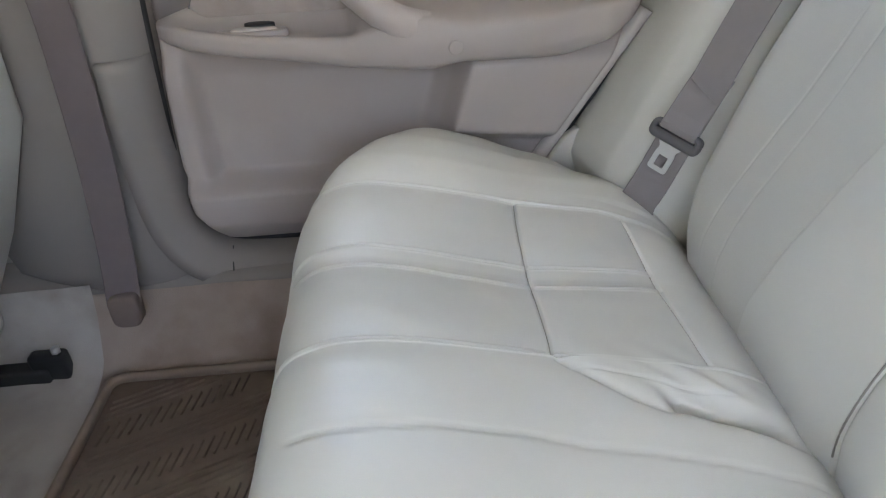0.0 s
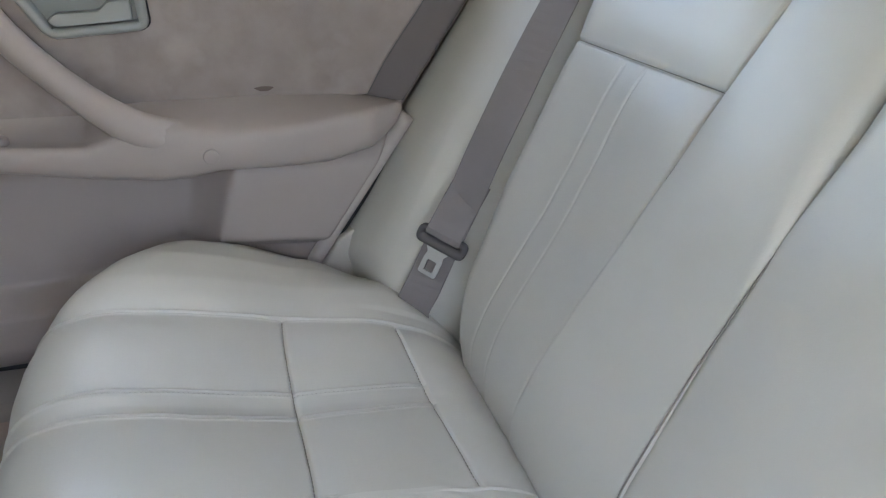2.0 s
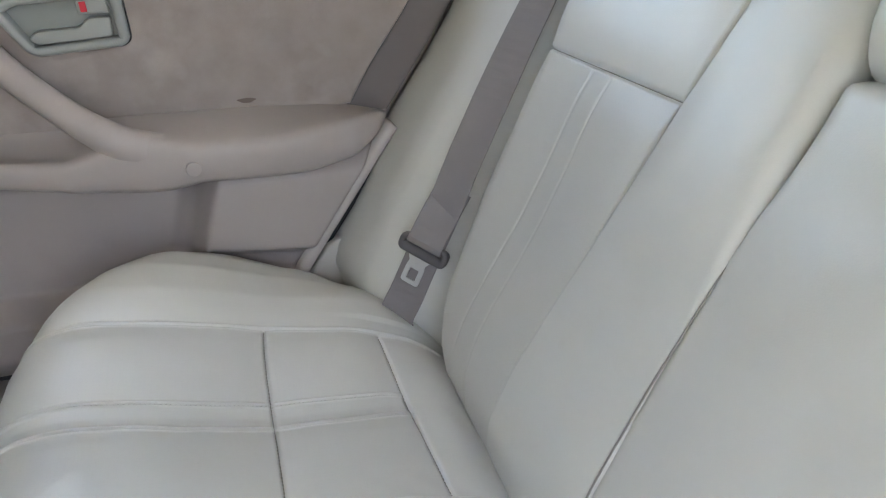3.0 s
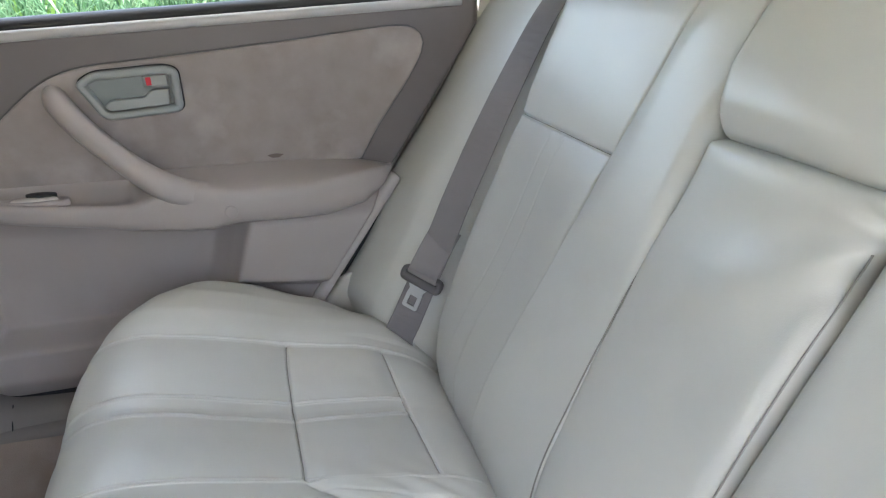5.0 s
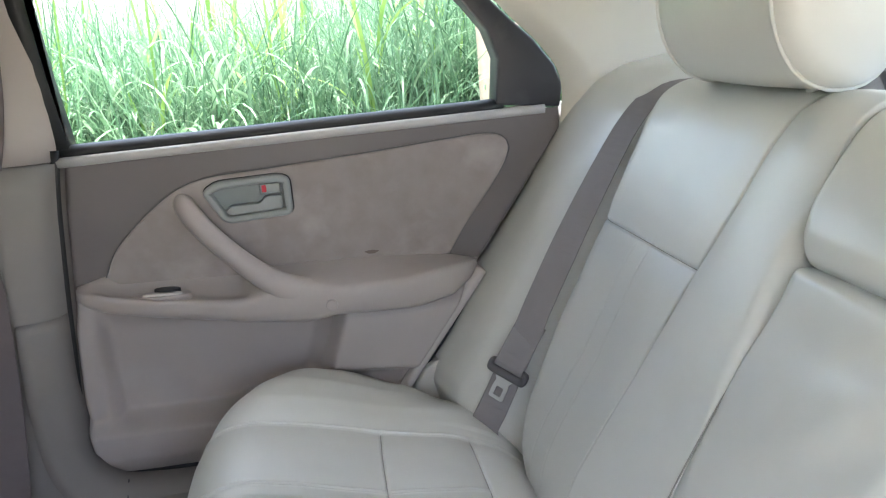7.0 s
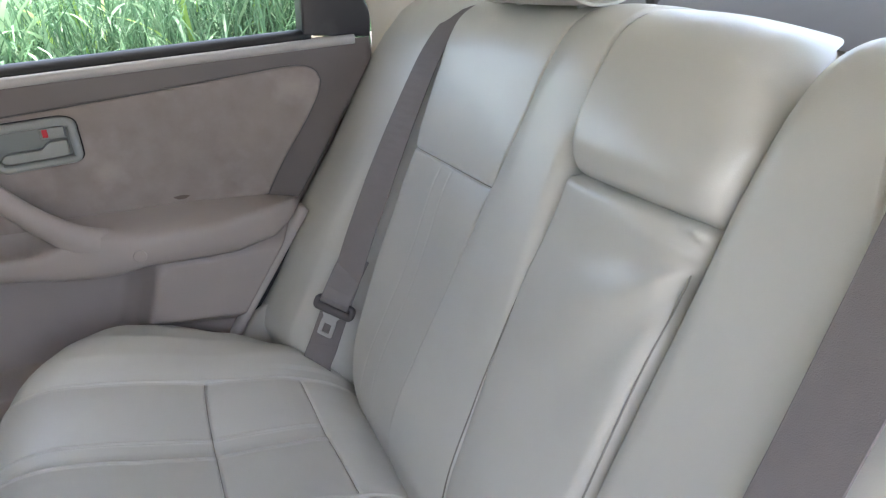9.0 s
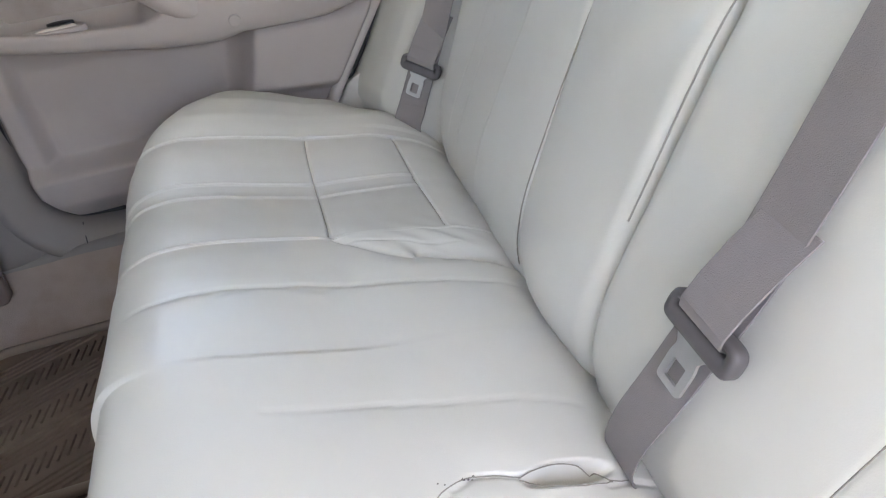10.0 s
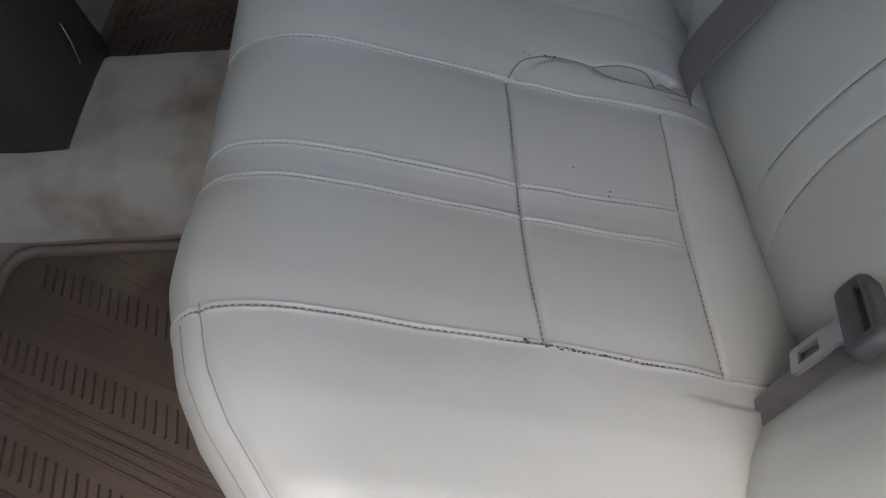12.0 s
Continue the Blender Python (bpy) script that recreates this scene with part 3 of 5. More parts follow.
def make_door():
    t = thing("door_1", "taupe plastic rear car door with velour insert, closed", "car door", (0.2, 0.70, 0.25), kind="structure")
    # lower panel
    nu, nv = 150, 90

    def sheet(name, z0, z1, mat, label, dy=0.0):
        v = []
        for i in range(nu):
            for j in range(nv):
                s, q = i / (nu - 1), j / (nv - 1)
                xm = -0.17 + s * 0.8
                lo, hi = z0(xm), z1(xm)
                z = lo + (hi - lo) * q
                a, b = edge_x(DOOR_FRONT, z), edge_x(DOOR_REAR, z)
                x = a + (b - a) * s
                v.append((x, door_y(x, z) + dy, z))
        return mesh_object(name, v, [f[::-1] for f in grid_faces(nu, nv)], mat, t, label)
    sheet("lower_panel", lambda x: 0.243, lambda x: 0.575, PLASTIC, "taupe moulded lower panel")
    sheet("upper_panel", lambda x: 0.575, lambda x: belt_z(x) - 0.006, PLASTIC_UP, "dark grey upper panel", 0.0)
    # velour insert
    cl = spline([(-0.124, 0.600), (-0.105, 0.640), (-0.07, 0.678), (-0.03, 0.712), (0.005, 0.734), (0.05, 0.747), (0.15, 0.756), (0.30, 0.770), (0.42, 0.783), (0.490, 0.789), (0.522, 0.781), (0.530, 0.756), (0.505, 0.708), (0.455, 0.638), (0.425, 0.588)], 60)
    poly = [tuple(p) for p in cl] + [(0.30, 0.575), (0.1, 0.575), (-0.1, 0.58)]
    insert = pad("velour_insert", poly, 0.690, 0.6735, 0.005, CLOTH, t, "brown-pink velour with worn patches")
    tube("piping", [(p[0], 0.6765, p[1]) for p in spline([tuple(q) for q in cl], 70)], 0.0014, BELT_PL, insert, "dark edge piping", n=6)
    pad("stain", [(0.291 + 0.011 * math.cos(a) * (1 + 0.2 * math.sin(3 * a)), 0.6035 + 0.0032 * math.sin(a)) for a in np.linspace(0, 2 * math.pi, 20, endpoint=False)], 0.680, 0.67325, 0.0002, STAIN, insert, "small dark brown stain")
    # armrest: sections along the door
    xs = np.linspace(-0.170, 0.470, 60)
    L = lambda x, xs_, zs_: float(np.interp(x, xs_, zs_))
    rear = lambda x: L(x, [-0.17, -0.12, 0.1, 0.3, 0.39, 0.43, 0.47], [0.588, 0.603, 0.597, 0.598, 0.592, 0.584, 0.574])
    lip = lambda x: L(x, [-0.17, -0.13, -0.065, -0.025, 0.05, 0.085, 0.11, 0.14, 0.174, 0.235, 0.34, 0.42, 0.457, 0.47], [0.584, 0.584, 0.574, 0.570, 0.565, 0.564, 0.572, 0.582, 0.582, 0.572, 0.573, 0.582, 0.584, 0.574])
    bot = lambda x: L(x, [-0.17, -0.13, -0.067, 0.007, 0.10, 0.16, 0.19, 0.225, 0.30, 0.36, 0.42, 0.445, 0.47], [0.566, 0.554, 0.544, 0.534, 0.519, 0.512, 0.512, 0.519, 0.516, 0.515, 0.528, 0.546, 0.566])
    face = lambda x: L(x, [-0.17, -0.155, -0.12, -0.05, 0.10, 0.22, 0.32, 0.42, 0.455, 0.47], [0.668, 0.650, 0.634, 0.622, 0.611, 0.606, 0.610, 0.622, 0.635, 0.664])
    hollow = lambda x: 0.013 * step(x, -0.155, -0.11) * step(x, 0.098, 0.076)
    rings = []
    for x in np.linspace(-0.170, 0.470, 110):
        zb, a, b, y = rear(x), lip(x), bot(x), face(x)
        h, d, ho = a - b, 0.680 - y, hollow(x)
        mid = lambda k: zb + (a - zb) * k
        rings.append([(x, 0.70, zb + 0.002), (x, 0.680, zb), (x, 0.680 - d * 0.12, mid(0.12) - ho * 0.9), (x, 0.680 - d * 0.30, mid(0.30) - ho * 1.1), (x, 0.680 - d * 0.60, mid(0.60) - ho), (x, 0.680 - d * 0.78, mid(0.85) - ho * 0.7),
                      (x, 0.680 - d * 0.88, a + 0.0005), (x, 0.680 - d * 0.95, a - 0.001 - h * 0.03), (x, y + d * 0.012, a - h * 0.14), (x, y, a - h * 0.32), (x, y + d * 0.01, a - h * 0.6), (x, y + d * 0.05, a - h * 0.85), (x, y + d * 0.13, b + h * 0.04), (x, y + d * 0.3, b), (x, 0.70, b - 0.002)])
    arm = loft("armrest", rings, PLASTIC, t, "taupe moulded armrest with a tray and window switch")
    # switch on the tray
    oval = lambda rx, ry, n=28: [(-0.042 + rx * math.cos(a), 0.646 + ry * math.sin(a) - 0.10 * rx * math.cos(a)) for a in np.linspace(0, 2 * math.pi, n, endpoint=False)]
    sw = pad("window_switch", oval(0.047, 0.018), 0.555, 0.5755, 0.003, PLASTIC, arm, "oval switch surround", axis="z")
    # black block raised above the surround, drawn as the switch's dark well
    pad("rocker_well", [(x + 0.010, y + 0.004) for x, y in oval(0.020, 0.010)], 0.56, 0.5815, 0.001, BLACK, arm, "raised black block for the switch's dark well", axis="z")
    rock = [[(-0.038 + 0.030 * math.cos(a) * w, 0.6385 + dy + 0.0055 * math.sin(a) * w, z) for a in np.linspace(0, 2 * math.pi, 20, endpoint=False)] for w, dy, z in ((1.0, 0.0, 0.570), (1.0, 0.0, 0.5765), (0.93, 0.0012, 0.5782), (0.75, 0.002, 0.5788))]
    loft("rocker", rock, STRIP, arm, "pale taupe rocker switch")
    pad("cover_cap", [(0.2175 + 0.0095 * math.cos(a), 0.5425 + 0.0095 * math.sin(a)) for a in np.linspace(0, 2 * math.pi, 24, endpoint=False)], 0.615, 0.6038, 0.0012, PLASTIC, arm, "round screw cap")
    # pull handle, a strut from the armrest up to the insert
    pts = spline([(0.006, 0.690, 0.711), (0.009, 0.668, 0.706), (0.020, 0.652, 0.692), (0.045, 0.640, 0.662), (0.078, 0.631, 0.629), (0.112, 0.624, 0.599), (0.15, 0.6225, 0.573), (0.195, 0.634, 0.556), (0.25, 0.665, 0.548)], 40)
    rings = []
    for i, p in enumerate(pts):
        a, b = pts[max(i - 1, 0)], pts[min(i + 1, 39)]
        d = Vector(b) - Vector(a)
        d.normalize()
        side = Vector((-d.z, 0, d.x)).normalized()
        out = d.cross(side).normalized()
        w = (0.0165 + 0.010 * step(i, 14, 34)) * min(1, 0.8 + i * 0.07)
        rings.append([tuple(Vector(p) + side * w * math.cos(k * math.pi / 8) + out * 0.017 * math.sin(k * math.pi / 8)) for k in range(16)])
    loft("pull_handle", rings, PLASTIC, t, "curved pull handle")
    # release handle
    o = rounded([(0.036, 0.726), (0.057, 0.740), (0.152, 0.746), (0.1695, 0.740), (0.171, 0.687), (0.163, 0.681), (0.073, 0.674), (0.062, 0.680)], [0.010, 0.012, 0.012, 0.010, 0.008, 0.006, 0.012, 0.008])
    inn = inset(o, 0.0115)
    rings = [[(x, 0.684, z) for x, z in o], [(x, 0.661, z) for x, z in o], [(x, 0.6575, z) for x, z in inset(o, 0.0015)], [(x, 0.656, z) for x, z in inset(o, 0.004)], [(x, 0.6565, z) for x, z in inset(o, 0.0085)], [(x, 0.659, z) for x, z in inset(o, 0.0105)], [(x, 0.684, z) for x, z in inn]]
    bez = loft("handle_bezel", rings, BEZEL, t, "grey-green handle surround", cap=False)
    # black tube stands in for the shadow line round the surround
    tube("shadow_line", [(x, 0.673, z) for x, z in inset(o, -0.001)] + [(o[0][0] - 0.001, 0.673, o[0][1])], 0.0010, BLACK, bez, "dark line drawn as the surround's shadow", n=6)
    pad("recess", inset(o, 0.008), 0.69, 0.6722, 0.0005, BEZEL_IN, bez, "recess, its shade put into the colour")
    pad("lever", rounded([(0.068, 0.6935), (0.077, 0.7015), (0.121, 0.7035), (0.132, 0.7135), (0.1555, 0.7145), (0.1545, 0.6925), (0.076, 0.687)], 0.004), 0.6725, 0.6590, 0.0022, BEZEL, bez, "release lever")
    pad("lock_slider", rounded([(0.1235, 0.717), (0.1555, 0.7175), (0.1545, 0.7335), (0.1225, 0.7325)], 0.002), 0.6725, 0.663, 0.002, BEZEL, bez)
    pad("lock_mark", rounded([(0.1265, 0.7195), (0.1335, 0.7197), (0.1330, 0.7310), (0.1262, 0.7305)], 0.001), 0.665, 0.6622, 0.0005, RED, bez, "red lock mark")
    # window: lower seal, bright strip, frame and glass
    pt = lambda x, dz, y: (x, y, belt_z(x) + dz)
    n = 24
    xa = np.linspace(-0.165, 0.628, n)
    loft("belt_strip", [[pt(x, -0.014, 0.681), pt(x, -0.0125, 0.6755), pt(x, -0.003, 0.6745), pt(x, 0.001, 0.679), pt(x, 0.001, 0.70), pt(x, -0.012, 0.71)] for x in xa if x < 0.60], CHROME, t, "bright strip along the window edge")
    seal = loft("window_seal", [[pt(x, 0.0, 0.684), pt(x, 0.005, 0.683), pt(x, 0.012, 0.688), pt(x, 0.015, 0.696), pt(x, 0.016, 0.71), pt(x, 0.0, 0.72)] for x in xa if x < 0.54], BLACK, t, "black rubber window seal")
    # front window post
    loft("front_frame", [[(-0.174 + dx, 0.688, z0), (-0.146 + dx, 0.688, z0), (-0.146 + dx, 0.73, z0), (-0.174 + dx, 0.73, z0)] for dx, z0 in ((0.0, 0.80), (-0.012, 0.9), (-0.02, 1.0), (-0.02, 1.13))], BLACK, t, "black window frame")
    # rear quarter trim, dark triangle
    qp = [(0.512, 0.832), (0.622, 0.824), (0.627, 0.862), (0.612, 0.893), (0.575, 0.935), (0.535, 0.968), (0.50, 1.0), (0.44, 1.05), (0.36, 1.09), (0.30, 1.105), (0.30, 1.085), (0.40, 1.045), (0.462, 0.99), (0.497, 0.95), (0.515, 0.905)]
    pad("quarter_trim", qp, 0.73, 0.683, 0.006, QUARTER, t, "black corner trim behind the window")
    box("top_frame", (-0.17, 0.685, 1.095), (0.36, 0.73, 1.13), BLACK, t, "black window frame", 0.006)
    g = mesh_object("window_pane", [(-0.16, 0.705, 0.79), (0.55, 0.705, 0.825), (0.55, 0.705, 1.12), (-0.16, 0.705, 1.12)], [(0, 1, 2, 3)], GLASS, t, "clear window glass")
    g.visible_shadow = False
    # rubber seals along the door's edges, and its pale rear edge strip
    fr = spline([(x - 0.004, z) for x, z in DOOR_FRONT], 60)
    tube("edge_seal", [(x - 0.002, 0.680, z) for x, z in fr], 0.0065, BLACK, t, "black rubber seal", n=8)
    rr = spline(DOOR_REAR[1:], 50)
    loft("edge_strip", [[(x - 0.006, 0.668, z + 0.003), (x - 0.004, 0.656, z + 0.002), (x + 0.003, 0.653, z - 0.002), (x + 0.010, 0.656, z - 0.006), (x + 0.012, 0.70, z - 0.007), (x - 0.006, 0.70, z + 0.003)] for x, z in rr if z < 0.56], STRIP, t, "taupe edge strip")
    tube("rear_seal", [(x + 0.016, 0.676, z - 0.009) for x, z in rr], 0.0065, BLACK, t, "black rubber seal", n=8)
    # outer skin closes the door
    sk = rounded([(-0.19, 0.20), (0.30, 0.20), (0.64, 0.76), (0.64, 0.82), (-0.165, 0.785)], 0.03)
    pad("outer_skin", sk, 0.725, 0.78, 0.01, BODY, t)


def make_shell():
    """Pillars, sill, roof, parcel shelf and the plain rest of the body."""
    # middle pillar: lower trim seen beside the front seat
    sec = lambda z: [(-0.50, 0.66), (-0.40, 0.612 + 0.02 * z), (-0.30, 0.604 + 0.03 * z), (-0.235, 0.612 + 0.03 * z), (-0.205, 0.630 + 0.03 * z), (-0.196, 0.66), (-0.196, 0.74), (-0.50, 0.74)]
    dx = lambda z: edge_x(DOOR_FRONT, z) + 0.184 if 0.36 < z <= 0.8 else float(np.interp(z, [0.2, 0.3, 0.36, 0.8, 1.13], [0.02, 0.0, -0.010, 0.028, 0.012]))
    rings = [[(x + dx(z), y, z) for x, y in spline(sec(z), 26)] for z in np.linspace(0.20, 0.782, 16)]
    p = tagged(loft("pillar_trim_middle", rings, PILLAR), "grey-beige lower pillar trim between the doors", "pillar", kind="structure")
    rings = [[(x + dx(z), min(y + 0.012 + (z - 0.78) * 0.12, 0.695), z) for x, y in spline(sec(0.8), 26)] for z in np.linspace(0.785, 1.15, 10)]
    tagged(loft("pillar_trim_upper", rings, PLASTIC), "taupe upper pillar trim", "pillar", kind="structure")
    # door surround, the trim that sweeps along the sill round the door's corner
    path = spline([(-0.205, 0.55), (-0.212, 0.42), (-0.206, 0.304), (-0.168, 0.244), (-0.10, 0.228), (0.05, 0.226), (0.30, 0.226)], 50)
    rings = []
    for i, (x, z) in enumerate(path):
        a, b = path[max(i - 1, 0)], path[min(i + 1, 49)]
        d = Vector((b[0] - a[0], b[1] - a[1])).normalized()
        nrm = Vector((d.y, -d.x))
        if nrm.x > 0:
            nrm = -nrm
        f = lambda k, y: (x + nrm.x * k, y, z + nrm.y * k)
        rings.append([f(-0.016, 0.67), f(-0.012, 0.648), f(-0.004, 0.636), f(0.006, 0.628), f(0.020, 0.618), f(0.036, 0.610), f(0.040, 0.63), f(0.03, 0.74), f(-0.016, 0.74)])
    surround = tagged(loft("door_surround", rings, PILLAR), "grey-beige sill trim round the door opening", "trim", kind="structure")
    tube("joint", [(-0.144, 0.654, 0.2485), (-0.1435, 0.640, 0.2385), (-0.143, 0.627, 0.2265), (-0.1425, 0.617, 0.2155)], 0.0011, BLACK, surround, "dark joint line", n=5)
    rings = [[(x, 0.612, 0.185), (x, 0.606, 0.20), (x, 0.608, 0.214), (x, 0.62, 0.222), (x, 0.66, 0.226), (x, 0.74, 0.22), (x, 0.74, 0.1), (x, 0.62, 0.1)] for x in np.linspace(-1.2, 0.6, 14)]
    tagged(loft("sill_far", rings, PILLAR), "grey-beige door sill", "sill", kind="structure")
    # rear pillar: cream trim from the door's rear edge up to the roof
    win = [(0.622, 0.765), (0.624, 0.80), (0.624, 0.85), (0.612, 0.888), (0.576, 0.930), (0.536, 0.964), (0.498, 0.998), (0.43, 1.052), (0.33, 1.10)]
    wc = spline(win, 40)
    v = []
    cols = 14
    for i, (x, z) in enumerate(wc):
        for j in range(cols):
            t = j / (cols - 1)
            xx = x + (1.16 - x) * t ** 1.3
            zz = z + (0.9 + 0.28 * (i / 39) - z) * step(t, 0.1, 1) * 0.8
            yy = 0.686 - 0.03 * step(t, 0, 0.12) - 0.10 * max(0, zz - 0.8) - 0.03 * t
            v.append((xx, yy, zz))
    tagged(mesh_object("pillar_trim_rear", v, grid_faces(40, cols), HEADLINER), "cream rear pillar trim beside the back seat", "pillar", kind="structure")
    # roof lining and outer roof, reaching far forward to cut windscreen light
    v, n = [], 24
    for i in range(n):
        for j in range(n):
            x, y = -1.25 + 2.18 * i / (n - 1), -0.66 + 1.32 * j / (n - 1)
            v.append((x, y, 1.17 - 0.09 * (y / 0.66) ** 4 - 0.05 * (x / 1.3) ** 2))
    tagged(mesh_object("ceiling", v, grid_faces(n, n), HEADLINER), "cream cloth roof lining", "ceiling", kind="structure")
    v2 = [(x * 1.02, y * 1.08, z + 0.035) for x, y, z in v]
    tagged(mesh_object("roof", v2, grid_faces(n, n), BODY), "painted car roof", "roof", kind="structure")
    # parcel shelf under the rear window, with a raised cover and its vent
    base = lambda x: 0.852 + (x - 0.72) * 0.16
    v = []
    for i in range(60):
        for j in range(120):
            x, y = 0.72 + 0.46 * i / 59, -0.66 + 1.32 * j / 119
            edge = 0.165 + 0.05 * (0.94 - x)
            z = base(x) + 0.010 * step(x, 0.955, 0.985) * step(abs(y), edge - 0.006, edge + 0.016) + 0.004 * step(x, 1.03, 1.05) * step(abs(y), 0.42, 0.40)
            v.append((x, y, z))
    shelf = tagged(mesh_object("parcel_shelf", v, grid_faces(60, 120), SHELF), "grey cloth shelf behind the back seat, with vents", "shelf", kind="structure")
    for k in range(26):
        x = 0.955 + k * 0.0052
        z = base(x)
        loft("grille_slot", [[(x, y, z + dz), (x + 0.0024, y, z + dz + 0.0004), (x + 0.0024, y, z + dz - 0.004), (x, y, z + dz - 0.004)] for y, dz in ((0.160, 0.0018), (0.186, 0.0128))], BELT_PL, shelf, smooth=False)
    rings = [[(1.155, y, 0.90), (1.150, y, 0.922), (1.158, y, 0.930), (1.19, y, 0.932), (1.20, y, 0.90)] for y in np.linspace(-0.62, 0.62, 12)]
    tagged(loft("rear_window_sill", rings, PILLAR), "grey-beige sill of the rear window", "sill", kind="structure")
    # rear window glass
    g = tagged(mesh_object("rear_window", [(1.19, -0.62, 0.93), (1.19, 0.62, 0.93), (0.92, 0.55, 1.12), (0.92, -0.55, 1.12)], [(0, 1, 2, 3)], GLASS), "sloping rear window glass", "window", kind="structure")
    g.visible_shadow = False
    # body panel behind the door's rear edge
    jp = [(x + 0.012, z - 0.006) for x, z in DOOR_REAR[::-1]] + [(0.66, 0.83), (0.80, 0.82), (0.80, 0.20), (0.26, 0.20)]
    tagged(pad("door_jamb", jp, 0.73, 0.686, 0.001, STRIP), "pale taupe body panel behind the door", "trim", kind="structure")
    foot = pad("jamb_foot", [(0.318, 0.30), (0.346, 0.345), (0.372, 0.385), (0.398, 0.398), (0.42, 0.30)], 0.70, 0.658, 0.006, JAMB)
    tagged(foot, "pale taupe sill corner between door and seat", "trim", kind="structure")
    tagged(box("boot_lid", (1.20, -0.72, 0.55), (1.85, 0.72, 0.895), BODY, bevel=0.03), "painted boot lid", "boot lid", kind="structure")
    tagged(box("bulkhead", (0.86, -0.70, -0.02), (0.90, 0.70, 0.82), BLACK, bevel=0.004), "dark panel behind the back seat", "panel", kind="structure")
    tagged(box("underbody", (-1.7, -0.74, 0.02), (1.9, 0.74, 0.06), BLACK, bevel=0.004), "dark car underbody", "underbody", kind="structure")
    # near side: pillars of the open doorway
    tagged(box("pillar_near", (-0.42, -0.76, 0.05), (-0.24, -0.68, 1.14), PILLAR, bevel=0.02), "plain pillar of the open doorway", "pillar", kind="structure")
    tagged(box("quarter_near", (0.66, -0.76, 0.05), (1.30, -0.70, 0.90), BODY, bevel=0.02), "plain body side behind the doorway", "body side", kind="structure")
    tagged(box("sill_near", (-1.2, -0.78, 0.05), (0.7, -0.66, 0.22), PILLAR, bevel=0.02), "plain sill of the open doorway", "sill", kind="structure")
    tagged(box("front_side_far", (-1.6, 0.70, 0.1), (-0.5, 0.76, 0.78), BODY, bevel=0.02), "plain front door side", "body side", kind="structure")
    tagged(box("front_side_near", (-1.6, -0.76, 0.1), (-0.42, -0.70, 0.78), BODY, bevel=0.02), "plain front door side", "body side", kind="structure")
    # front glass, out of view, darkened to hold back light from ahead
    for nm, lab, q in (("windscreen", "unseen windscreen glass, darkened to cut front light", [(-1.55, -0.66, 0.90), (-1.55, 0.66, 0.90), (-1.22, 0.60, 1.12), (-1.22, -0.60, 1.12)]),
                       ("front_window_far", "unseen front side window, darkened to cut front light", [(-1.5, 0.72, 0.78), (-0.45, 0.72, 0.78), (-0.45, 0.66, 1.12), (-1.2, 0.66, 1.12)]),
                       ("front_window_near", "unseen front side window, darkened to cut front light", [(-1.5, -0.72, 0.78), (-0.40, -0.72, 0.78), (-0.40, -0.66, 1.12), (-1.2, -0.66, 1.12)])):
        tagged(mesh_object(nm, q, [(0, 1, 2, 3)], DIM_GLASS), lab, "window", kind="structure")
    # dashboard block out of view, made tall to narrow the windscreen opening
    tagged(box("firewall", (-1.75, -0.74, 0.06), (-1.5, 0.74, 0.90), CONSOLE, bevel=0.05), "plain dark dashboard end, out of view, raised to cut windscreen light", "dashboard", kind="structure")


def make_open_door():
    """The near rear door, swung open on its hinges at the middle pillar. Out of view; it keeps sky light off the
    backrests.
    """
    t = thing("door_2", "open near rear car door, out of view, taupe inside and painted outside", "car door", (-0.20, -0.765, 0.2), kind="structure")
    o = rounded([(-0.19, 0.20), (0.28, 0.20), (0.62, 0.74), (0.63, 0.825), (-0.16, 0.785)], 0.03)
    pad("inner_panel", o, -0.765, -0.715, 0.01, PLASTIC, t, "taupe moulded inner panel")
    pad("outer_skin", o, -0.80, -0.766, 0.01, BODY, t, "painted outer skin")
    for q in ([(-0.16, 0.78), (-0.12, 0.78), (-0.14, 1.13), (-0.18, 1.13)], [(0.52, 0.82), (0.63, 0.82), (0.40, 1.13), (0.32, 1.13)], [(-0.18, 1.10), (0.40, 1.10), (0.38, 1.14), (-0.18, 1.14)]):
        pad("window_frame", q, -0.79, -0.755, 0.003, BLACK, t, "black window frame")
    mesh_object("window_pane", [(-0.15, -0.772, 0.79), (0.56, -0.772, 0.83), (0.36, -0.772, 1.11), (-0.15, -0.772, 1.11)], [(0, 1, 2, 3)], DIM_GLASS, t, "unseen window glass, darkened to cut light")
    t.rotation_euler = (0, 0, radians(-68))


